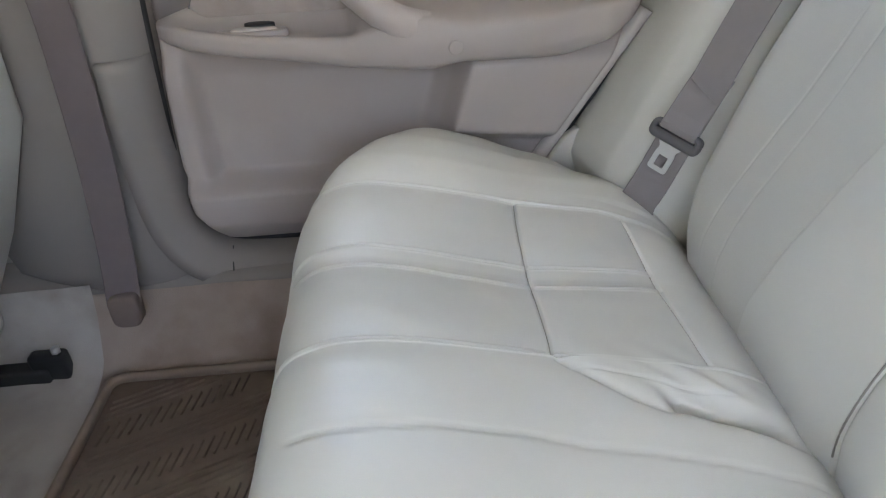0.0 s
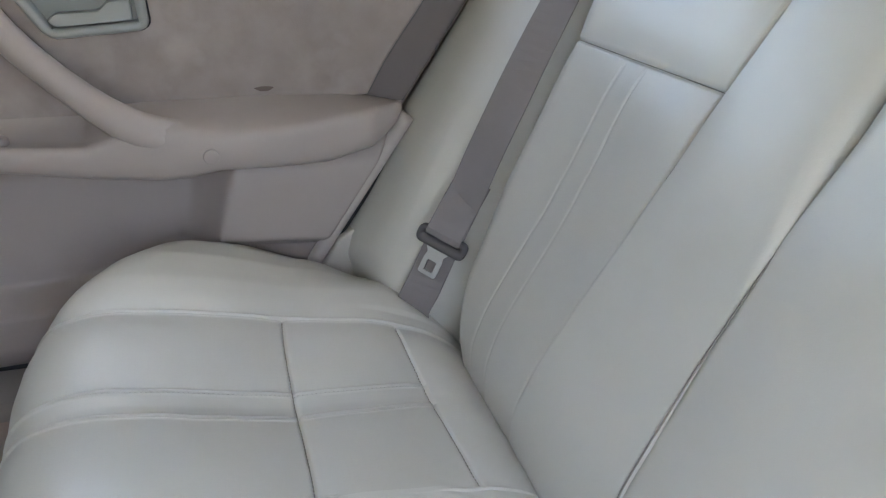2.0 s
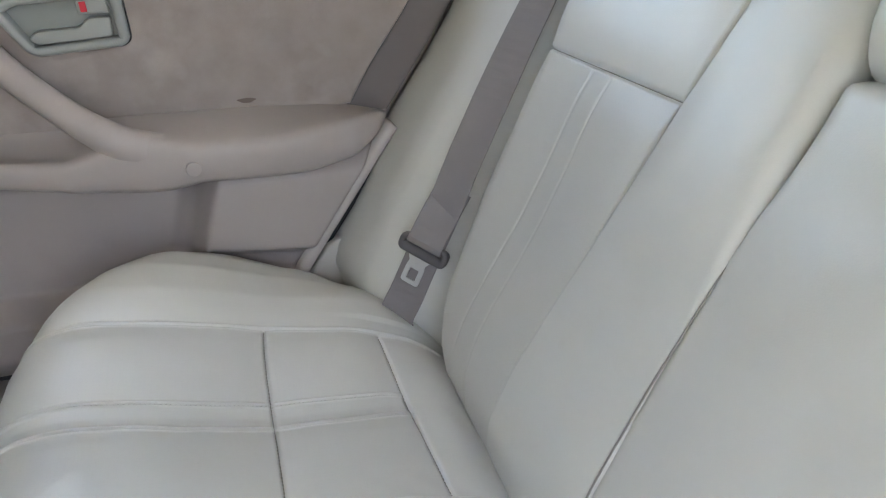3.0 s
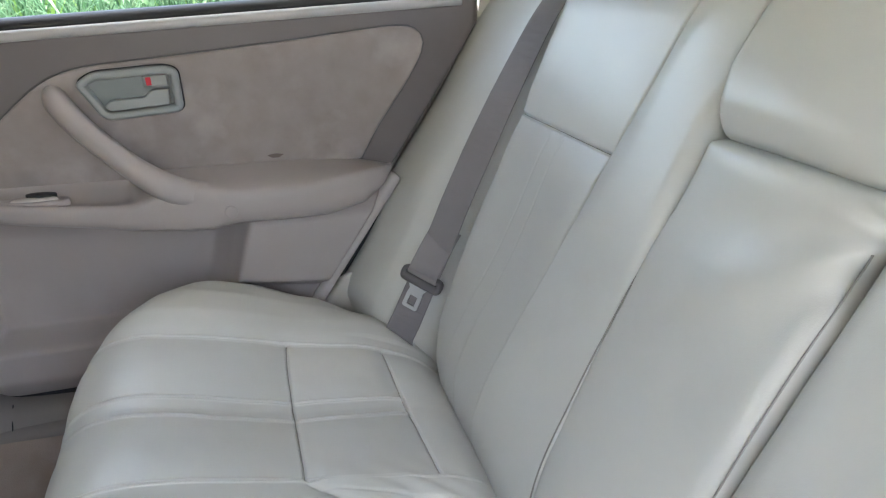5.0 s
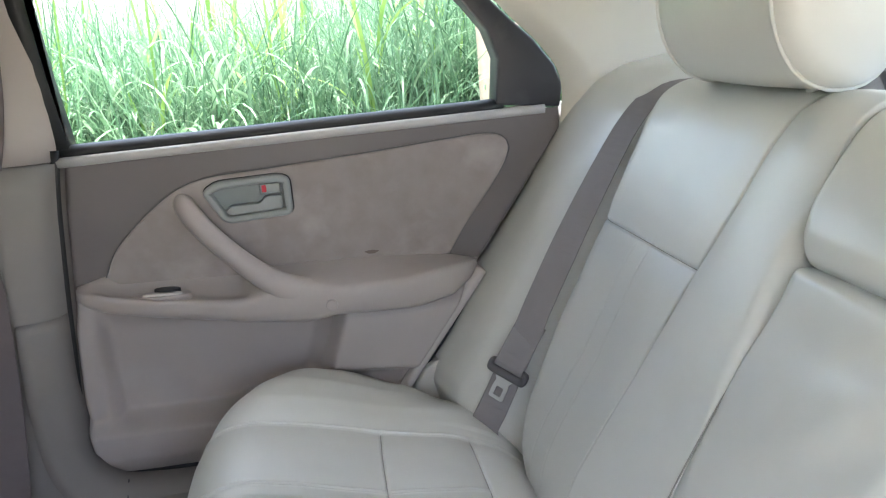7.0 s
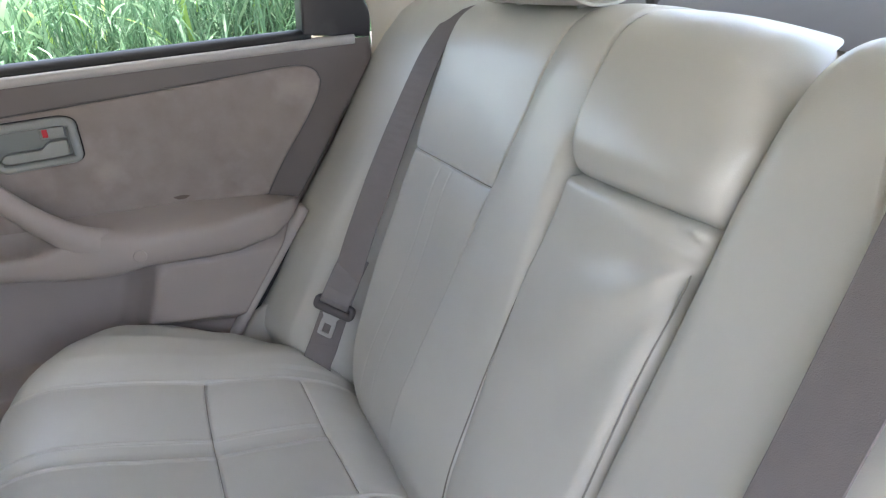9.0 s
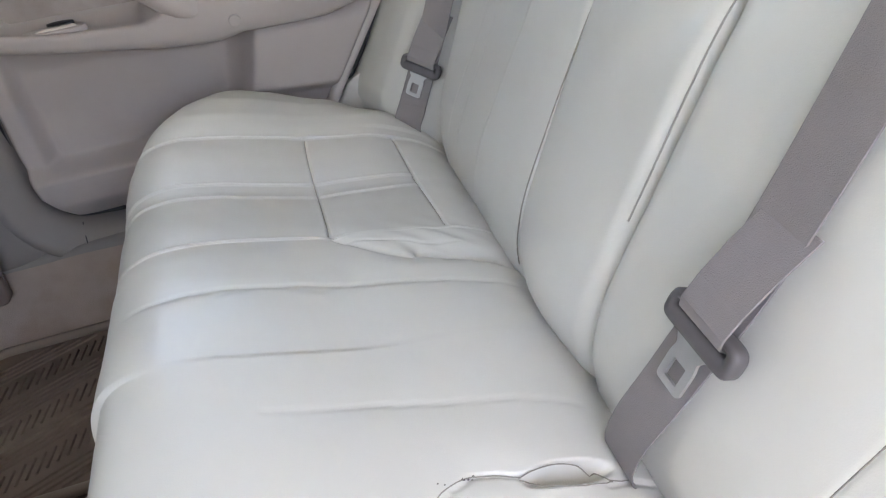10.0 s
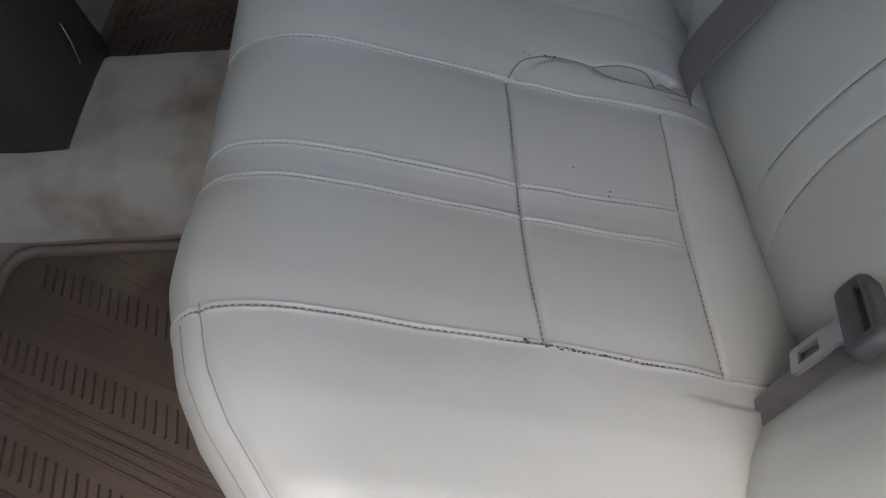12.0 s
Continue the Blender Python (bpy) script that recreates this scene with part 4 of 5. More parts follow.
# ---- back seat ----
CUSHION = [(0.550, 0.235), (0.528, 0.256), (0.504, 0.282), (0.481, 0.306), (0.450, 0.325), (0.41, 0.337), (0.34, 0.350), (0.27, 0.362), (0.20, 0.384), (0.14, 0.402), (0.09, 0.411), (0.05, 0.405), (0.024, 0.384), (0.010, 0.348), (0.006, 0.30), (0.008, 0.24), (0.018, 0.17), (0.03, 0.10)]
SEAMS_Y = (0.205, 0.325, 0.358, 0.475)
EXTRA = [
    ([(0.282, -0.202), (0.290, -0.187), (0.300, -0.176), (0.320, -0.168), (0.344, -0.171), (0.364, -0.178)], 0.0032, 0.0026),
    ([(0.434, -0.198), (0.453, -0.196), (0.475, -0.196)], 0.003, 0.003),
    ([(0.17, -0.072), (0.26, -0.077), (0.327, -0.090), (0.40, -0.099), (0.45, -0.108)], 0.0018, 0.0018),
    ([(0.05, 0.095), (0.10, 0.099), (0.15, 0.106), (0.225, 0.111), (0.33, 0.098), (0.41, 0.086), (0.46, 0.080)], 0.0018, 0.0020),
    ([(0.275, 0.212), (0.306, 0.182), (0.331, 0.160), (0.353, 0.150), (0.381, 0.158)], 0.0042, 0.0042),
    ([(0.287, 0.203), (0.324, 0.192), (0.371, 0.181), (0.42, 0.173)], 0.0012, 0.0022),
    ([(0.372, 0.163), (0.40, 0.152), (0.43, 0.147), (0.458, 0.144)], 0.024, 0.0046),
]


def cushion_rise(a):
    return float(np.interp(a, [0, 0.12, 0.205, 0.34, 0.475, 0.53, 0.575, 0.61, 0.635, 0.655, 0.665], [0.014, 0.013, 0.010, 0.006, 0.028, 0.036, 0.036, 0.028, 0.008, -0.05, -0.15]))


DRIFT_X = (0.05, 0.12, 0.19, 0.276, 0.34, 0.41)
DRIFT_AT = (0.0, 0.205, 0.325, 0.358, 0.475, 0.665)
DRIFT_NEAR = ((0, 0, 0, 0, 0, 0), (-0.016, -0.015, -0.010, -0.002, 0.012, 0.020), (-0.018, -0.014, -0.010, -0.003, 0.005, 0.009), (-0.017, -0.013, -0.008, -0.002, 0.008, 0.013), (-0.016, -0.013, -0.008, -0.005, 0.005, 0.010), (-0.006, -0.004, -0.002, 0, 0, 0))
DRIFT_FAR = ((0, 0, 0, 0, 0, 0), (-0.007, -0.001, 0.005, 0.012, 0.008, 0.004), (-0.004, -0.006, -0.006, -0.001, 0.0, 0.006), (-0.008, -0.008, -0.005, 0.0, 0.0, 0.003), (-0.014, -0.015, -0.010, -0.005, -0.010, -0.012), (-0.002, -0.002, 0, 0, 0, 0))


def seam_drift(x, y):
    """How far the seams fan inwards towards the front of the cushion, each side by its own wear."""
    rows = DRIFT_NEAR if y < 0 else DRIFT_FAR
    d = float(np.interp(abs(y), DRIFT_AT, [float(np.interp(x, DRIFT_X, r)) for r in rows]))
    return -d if y < 0 else d


def make_cushion(bench):
    prof = spline(CUSHION, 1500)
    # rows closer on the top than on the front
    cut = [int(np.argmin(np.hypot(prof[:, 0] - x, prof[:, 1] - z))) for x, z in ((0.41, 0.338), (0.27, 0.362))]
    rows = sorted(set(list(range(0, 1500, 7)) + [c + e for c in cut for e in (-8, -5, -3, -1, 0, 1, 3, 5, 8)] + [1499]))
    ys = set()
    for a, b, n in ((0, 0.205, 60), (0.205, 0.325, 36), (0.325, 0.358, 12), (0.358, 0.475, 36), (0.475, 0.665, 60)):
        for y in np.linspace(a, b, n + 1):
            ys.add(round(float(y), 5))
    ys |= {round(float(y), 5) for y in np.arange(0.132, 0.203, 0.0014)}
    for s in SEAMS_Y:
        for e in (0.0005, 0.0010, 0.0015, 0.0020, 0.0025, 0.0031, 0.004, 0.0055):
            ys |= {round(s - e, 5), round(s + e, 5)}
    ys = sorted(ys | {-y for y in ys})
    tan = np.gradient(prof, axis=0)
    top_k = int(np.argmax(prof[:, 1]))
    V, UV = [], []
    for k in rows:
        px, pz = prof[k]
        tx, tz = tan[k] / np.linalg.norm(tan[k])
        nx, nz = (tz, -tx)
        top = step(pz, 0.24, 0.33)
        for y in ys:
            a = abs(y)
            front = float(np.interp(a, [0, 0.40, 0.44, 0.475, 0.515, 0.545, 0.585, 0.62, 0.665], [0, 0.0, 0.003, 0.010, 0.024, 0.040, 0.070, 0.11, 0.20]))
            w = max(0.0, (0.46 - px) / 0.46)
            if y < 0:
                front += float(np.interp(a, [0, 0.25, 0.40, 0.475, 0.545, 0.665], [0.008, 0.014, 0.015, 0.018, 0.026, 0.04]))
            else:
                front -= 0.007 * step(a, 0.1, 0.5)
            x = px + front * min(w, 1.02)
            yw = y + seam_drift(px, y)
            x += 0.05 * (0.34 - a) * math.exp(-((px - 0.41) / 0.05) ** 2) * (1 if 0.2 < a < 0.5 else 0) + (0.006 * math.exp(-((px - 0.27) / 0.05) ** 2) if y < 0 else 0)
            rise = cushion_rise(a)
            rise *= step(px, 0.54, 0.36) if rise > 0 else 1
            z = pz + rise * top if rise > 0 else 0.10 + (pz - 0.10) * (1 + rise / 0.27)
            z -= (0.024 * step(a, 0.53, 0.62) * step(px, 0.28, 0.38)) if y > 0 else 0
            d = 0.0
            fade = 0.35 + 0.65 * step(pz, 0.22, 0.34)
            for i, s in enumerate(SEAMS_Y):
                if s in (0.325, 0.358) and px > 0.412 and pz > 0.3:
                    continue
                if i == 0 and y > 0 and px > 0.285:
                    continue
                e = abs(a - s)
                if e < 0.06:
                    d -= fade * (0.0019 * math.exp(-(e / 0.0009) ** 2) + (0.0024 if i in (0, 3) else 0.0014) * math.exp(-(e / 0.020) ** 2))
                    d += fade * (0.0007 if y < 0 else 0.0015) * math.exp(-((e - 0.0024) / 0.0011) ** 2)
            if 0.203 < a < 0.477 and pz > 0.3:
                for s in (0.27, 0.41):
                    e = abs(px - s)
                    if e < 0.06:
                        d -= 0.0034 * math.exp(-(e / 0.0018) ** 2) + 0.002 * math.exp(-(e / 0.018) ** 2)
            if px > 0.03 and -0.23 < yw < 0.25 and pz > 0.3:
                for line, depth, wid in EXTRA:
                    e = seg_dist(px, yw, line)
                    if e < 0.05:
                        d -= depth * (math.exp(-(e / wid) ** 2) + 0.5 * math.exp(-(e / 0.015) ** 2))
                # open pocket of the buckle slot
                q = ((px - 0.402) / 0.035) ** 2 + ((yw + 0.182) / 0.010) ** 2
                d -= 0.024 * math.exp(-q ** 3)
                q = ((px - 0.43) / 0.055) ** 2 + ((yw - 0.150 + (px - 0.43) * 0.45) / 0.013) ** 2
                d -= 0.006 * math.exp(-q ** 1.5)
                # loose folds beside the far buckle
                q = math.exp(-(((px - 0.39) / 0.05) ** 2 + ((yw - 0.185) / 0.03) ** 2))
                d += 0.0016 * q * math.sin(px * 150 + yw * 190)
            # seam round the front corner
            if a > 0.40:
                e = abs(pz - 0.350) if px < 0.07 and y > 0 else (abs(px - 0.050) if y < 0 and k > top_k else 1)
                d -= 0.003 * math.exp(-(e / 0.003) ** 2) * step(a, 0.43, 0.46)
            d += 0.0022 * noise.noise((px * 9, y * 7, 1.7)) + 0.0007 * noise.noise((px * 34, y * 30, 4.1))
            x, z = x + nx * d, z + nz * d
            y2 = yw * (1 - 0.02 * (1 - top))
            V.append((x, y2, z))
            UV.append((k * 0.00054, y))
    ny = len(ys)

    def region(k, y):
        a = abs(y)
        side = "n" if y < 0 else "f"
        if a < 0.205:
            return ("centre_panel", "plain centre panel", "")
        if a > 0.475:
            return ("outer_panel", "smooth raised outer panel", side)
        col = 0 if a < 0.325 else (1 if a < 0.358 else 2)
        if k < cut[0]:
            return ("rear_panel", "plain panel at the backrest", side)
        return ("insert_panel", "perforated insert panel", side + str(col) + ("r" if k < cut[1] else "f"))
    groups = {}
    for i in range(len(rows) - 1):
        for j in range(ny - 1):
            key = region((rows[i] + rows[i + 1]) / 2, (ys[j] + ys[j + 1]) / 2)
            groups.setdefault(key, []).append((i * ny + j, i * ny + j + 1, (i + 1) * ny + j + 1, (i + 1) * ny + j))
    nrm = vertex_normals(V, [f for g in groups.values() for f in g])
    base = [f for (name, _, _), fs in groups.items() if name == "centre_panel" for f in fs]
    t = sub_mesh("seat_cushion", V, base, LEATHER, bench, "smooth cream leather cushion with stitched seams", UV, nrm)
    for (name, label, _), fs in groups.items():
        if name != "centre_panel":
            sub_mesh(name, V, fs, LEATHER_P if name == "insert_panel" else LEATHER, t, label, UV, nrm)
    # stitched threads in the seams
    at = lambda y: min(range(ny), key=lambda j: abs(ys[j] - y))
    for s in SEAMS_Y:
        for g in (-1, 1):
            ii = [i for i, k in enumerate(rows) if prof[k, 1] > 0.335 and prof[k, 0] < (0.41 if s in (0.325, 0.358) else (0.285 if s == 0.205 and g > 0 else 0.47))]
            stitches("stitching", [V[i * ny + at(g * s)] for i in ii], 0.00062, THREAD if g < 0 and s in (0.205, 0.475) else THREAD_L, t)
    for c in cut:
        i = rows.index(c)
        for g in (-1, 1):
            a_, b_ = sorted((at(g * 0.205), at(g * 0.475)))
            stitches("stitching", [V[i * ny + j] for j in range(a_, b_ + 1)], 0.00066, THREAD, t, 0.0046, 0.82)
    # dark specks and crumbled seam
    VA = np.array(V)
    top_z = lambda x, y: VA[(np.hypot(VA[:, 0] - x, VA[:, 1] - y) < 0.009) & (VA[:, 2] > 0.30)][:, 2].max() - 0.0022
    # stitched loop first, then two dark lines drawn along the pocket's lips
    for line in ([(0.282, -0.202), (0.290, -0.187), (0.300, -0.176), (0.320, -0.168), (0.344, -0.171), (0.364, -0.178)],
                 [(0.362, -0.178), (0.378, -0.174), (0.402, -0.174), (0.422, -0.182), (0.436, -0.195), (0.455, -0.196)],
                 [(0.362, -0.180), (0.380, -0.190), (0.405, -0.196), (0.424, -0.197), (0.436, -0.196)]):
        tube("stitching", [(x, y, top_z(x, y) + 0.0002) for x, y in spline(line, 30)], 0.0006, THREAD, t, n=5)
    rng = random.Random(11)
    spots = [(0.355, -0.322, 0.0011), (0.3535, -0.327, 0.0007), (0.335, -0.283, 0.0006), (0.341, -0.289, 0.0006), (0.328, -0.300, 0.0006), (0.333, -0.302, 0.0006), (0.376, -0.305, 0.0006)]
    spots += [(q_, -0.4700 - (q_ - 0.276) * 0.15 + rng.gauss(0, 0.0011), rng.uniform(0.0005, 0.0010)) for q_ in [rng.gauss(0.290, 0.013) for _ in range(18)]]
    spots += [(q_, -0.4700 - (q_ - 0.276) * 0.15 + rng.gauss(0, 0.0006), rng.uniform(0.0004, 0.0006)) for q_ in np.linspace(0.29, 0.36, 22)]
    spots += [(0.318 + rng.gauss(0, 0.008), -0.1690 + rng.gauss(0, 0.0012), rng.uniform(0.0004, 0.0007)) for _ in range(9)]
    sv, sf = [], []
    for sx, sy, sr in spots:
        q = VA[np.argmin((VA[:, 0] - sx) ** 2 + (VA[:, 1] - sy) ** 2 + 9 * (VA[:, 2] < 0.32))]
        b_ = len(sv)
        el = rng.uniform(0.6, 1.8)
        sr *= 1.05
        qz = max(q[2], top_z(sx, sy) + 0.0008)
        sv += [(sx + sr * el * math.cos(k * math.pi / 4), sy + sr * math.sin(k * math.pi / 4), qz - 0.0006) for k in range(8)] + [(sx, sy, qz + 0.0009)]
        sf += [(b_ + k, b_ + (k + 1) % 8, b_ + 8) for k in range(8)]
    mesh_object("dirt_specks", sv, sf, DARKLINE, t, "dark dirt specks and frayed thread")["kind"] = "stuff"
    for g, pz_, first in ((1, 0.350, 0.41), (-1, 0.405, 0.47), (-1, 0.392, 0.48)):
        i = min((i for i, k in enumerate(rows) if k > top_k), key=lambda i: abs(prof[rows[i], 1] - pz_))
        a_, b_ = sorted((at(g * first), at(g * 0.63)))
        tube("stitching", [V[i * ny + j] for j in range(a_, b_ + 1)], 0.0007, THREAD_L, t, n=5)
    return t


def vertex_normals(V, F):
    v, f = np.array(V), np.array(F)
    n = np.cross(v[f[:, 2]] - v[f[:, 0]], v[f[:, 3]] - v[f[:, 1]])
    out = np.zeros_like(v)
    for k in range(4):
        np.add.at(out, f[:, k], n)
    return out / (np.linalg.norm(out, axis=1, keepdims=True) + 1e-12)


def sub_mesh(name, V, faces, mat, parent, label, UV=None, nrm=None):
    """A part cut from a larger sheet, with the sheet's own normals so that the joint stays smooth."""
    f = np.array(faces)
    used, inv = np.unique(f, return_inverse=True)
    f = inv.reshape(f.shape)
    ob = mesh_object(name, [V[i] for i in used], f.tolist(), mat, parent, label, True, [UV[i] for i in used] if UV is not None else None)
    if nrm is not None:
        ob.data.normals_split_custom_set_from_vertices([tuple(nrm[i]) for i in used])
    return ob


BACK = [(0.503, 0.250), (0.483, 0.292), (0.476, 0.335), (0.475, 0.370), (0.485, 0.42), (0.505, 0.475), (0.538, 0.56), (0.572, 0.65), (0.600, 0.725), (0.627, 0.80), (0.642, 0.838), (0.659, 0.864), (0.688, 0.878), (0.725, 0.877), (0.765, 0.868), (0.80, 0.845), (0.81, 0.80)]


def make_backrest(side, bench):
    """One side of the split backrest. side: 1 far, -1 near."""
    far = side > 0
    prof = spline(BACK, 900)
    rows = list(range(0, 900, 5)) + [899]
    ks = int(np.argmin(np.abs(prof[:500, 1] - 0.697)))
    rows = sorted(set(rows + [ks + e for e in (-5, -3, -2, -1, 0, 1, 2, 3, 5)]))
    tan = np.gradient(prof, axis=0)
    us = sorted(set([round(u, 5) for u in np.concatenate([np.linspace(0, 0.1, 18), np.linspace(0.1, 0.35, 26), np.linspace(0.35, 0.9, 110), np.linspace(0.9, 1.0, 26)] + [[q + e for q in (0.35, 0.6035, 0.701) for e in (-0.018, -0.011, -0.006, -0.0025, 0, 0.0025, 0.006, 0.011, 0.018)]])]))
    zs = [0.22, 0.36, 0.43, 0.53, 0.60, 0.70, 0.76, 0.86, 0.95]
    ein = [0.100, 0.102, 0.102, 0.101, 0.097, 0.092, 0.088, 0.088, 0.09] if far else [0.062, 0.062, 0.062, 0.069, 0.074, 0.081, 0.085, 0.098, 0.104]
    eout = [0.462, 0.470, 0.482, 0.484, 0.478, 0.468, 0.460, 0.450, 0.44]
    if far:
        line_ys = lambda z: (0.306 + 0.12 * (0.695 - z), 0.338 + 0.15 * (0.695 - z))
    else:
        line_ys = lambda z: (0.320 + 0.095 * max(0, z - 0.45), 0.356 + 0.08 * max(0, z - 0.45) + 0.10 * max(0, 0.42 - z))
    V, UV = [], []
    for k in rows:
        px, pz = prof[k]
        tx, tz = tan[k] / np.linalg.norm(tan[k])
        nx, nz = -tz, tx
        a0, a1 = float(np.interp(pz, zs, ein)), float(np.interp(pz, zs, eout))
        kt = int(np.argmax(prof[:, 1]))
        sm = 0.207 + (0.697 - min(pz, 0.872)) * (0.195 if pz < 0.697 else 0.24) if k < kt else 0.165
        over = step(k, kt - 50, kt + 60)
        for u in us:
            if u < 0.35:
                y = a0 + (sm - a0) * u / 0.35
            else:
                y = sm + (a1 - sm) * (u - 0.35) / 0.65
            ei, eo = y - a0, a1 - y
            d = 0.0
            r = (0.004 + 0.018 * step(pz, 0.55, 0.72) * step(pz, 0.80, 0.75)) if far else 0.028
            if ei < r:
                d -= r - math.sqrt(max(r * r - (r - ei) ** 2, 0))
            r = 0.050
            if eo < r:
                d -= 1.3 * (r - math.sqrt(max(r * r - (r - eo) ** 2, 0)))
            lowf = step(pz, 0.33, 0.42) * (1 - over) * (1 if far else step(pz, 0.66, 0.72))
            e = abs(y - sm)
            if e < 0.06:
                d -= (0.35 + 0.65 * step(pz, 0.55, 0.66)) * (1 - 0.7 * over) * lowf * (0.0034 * math.exp(-(e / 0.0018) ** 2) + 0.003 * math.exp(-(e / 0.02) ** 2))
            v_ = (u - 0.35) / 0.65
            if u > 0.35 and k < 600:
                e = abs(pz - 0.697)
                d -= 0.0036 * math.exp(-(e / 0.0018) ** 2) + 0.003 * math.exp(-(e / 0.02) ** 2)
                if pz < 0.700:
                    for yq in line_ys(pz):
                        e = abs(y - yq)
                        d -= (0.0013 * math.exp(-(e / 0.0017) ** 2)) * (1 if not far else 0.7)
                    # slight hollow of the seated area
                    d -= 0.006 * math.exp(-((v_ - 0.5) / 0.35) ** 2 - ((pz - 0.55) / 0.12) ** 2)
            elif u <= 0.35 and far:
                d += 0.003 * (1 - (2 * u / 0.35 - 1) ** 2) * (1 - over)
            if u <= 0.35 and not far and k < 600 and pz < 0.70:
                d -= 0.006 * math.exp(-((v_ - 0.5) / 0.35) ** 2 - ((pz - 0.55) / 0.12) ** 2)
            d += 0.0028 * noise.noise((y * 7, pz * 7, 8.3 + side)) + 0.0008 * noise.noise((y * 28, pz * 25, 2.2))
            V.append((px + nx * d, y * side, pz + nz * d - (0.0 if far else 0.013) * step(pz, 0.76, 0.872)))
            UV.append((k * 0.001, y))
    nu = len(us)
    groups = {}
    for i in range(len(rows) - 1):
        kk = (rows[i] + rows[i + 1]) / 2
        for j in range(nu - 1):
            um = (us[j] + us[j + 1]) / 2
            key = ("inner_strip", "smooth inner strip") if um < 0.35 else (("upper_panel", "smooth upper panel") if kk > ks else ("insert_panel", "perforated insert panel with two stitched lines"))
            if not far and key[0] == "insert_panel" and abs(V[i * nu + j][1]) < line_ys(prof[rows[i], 1])[1]:
                key = ("inner_strip", "smooth inner strip")
            f = (i * nu + j, i * nu + j + 1, (i + 1) * nu + j + 1, (i + 1) * nu + j)
            groups.setdefault(key, []).append(f if not far else f[::-1])
    nrm = vertex_normals(V, [f for g in groups.values() for f in g])
    base = [f for (name, _), fs in groups.items() if name != "insert_panel" for f in fs]
    t = sub_mesh("backrest", V, base, LEATHER, bench, "smooth cream leather backrest section", UV, nrm)
    for (name, label), fs in groups.items():
        if name == "insert_panel":
            sub_mesh(name, V, fs, LEATHER_P, t, label, UV, nrm)
    # stitched threads in the seams
    col = lambda q: min(range(nu), key=lambda j: abs(us[j] - q))
    last = [i for i, k in enumerate(rows) if k < 560]
    tube("stitching", [V[i * nu + col(0.35)] for i in last if prof[rows[i], 1] > (0.62 if far else 0.70)], 0.00062, THREAD, t, n=5)
    if far:
        # dark line along the armrest joint, laid over its brightly lit edge
        tube("inner_piping", [tuple(np.mean([V[q * nu + 1] for q in range(max(0, i - 3), min(len(rows), i + 4))], axis=0) + np.array([-0.0006, -0.001, 0.0003])) for i in last if 0.335 < prof[rows[i], 1] < 0.72], 0.0009, THREAD, t, "dark edge piping", n=5)
    i0 = rows.index(ks)
    tube("stitching", [V[i0 * nu + j] for j in range(col(0.35), nu - 6)], 0.00065, THREAD, t, n=5)
    for n_ in ((0, 1) if not far else ()):
        pts = []
        for i in last:
            z_ = prof[rows[i], 1]
            if 0.365 < z_ < 0.695 and rows[i] < ks:
                row = np.array(V[i * nu:(i + 1) * nu])
                q = line_ys(z_)[n_] * side
                o = np.argsort(row[:, 1])
                pts.append(tuple(float(np.interp(q, row[o, 1], row[o, c_])) for c_ in range(3)))
        tube("stitching", pts, 0.0006, THREAD, t, n=5)
    for j, nm in ((0, "inner_side"), (nu - 1, "outer_side")):
        vv = []
        for i in range(len(rows)):
            x, y, z = V[i * nu + j]
            vv += [(x, y, z), (x + 0.06, y - 0.004 * side * (1 if j else -1), z - 0.02), (min(x + 0.16, 0.83), y, z - 0.06)]
        fs = grid_faces(len(rows), 3)
        mesh_object(nm, vv, fs, LEATHER, t)
    return t


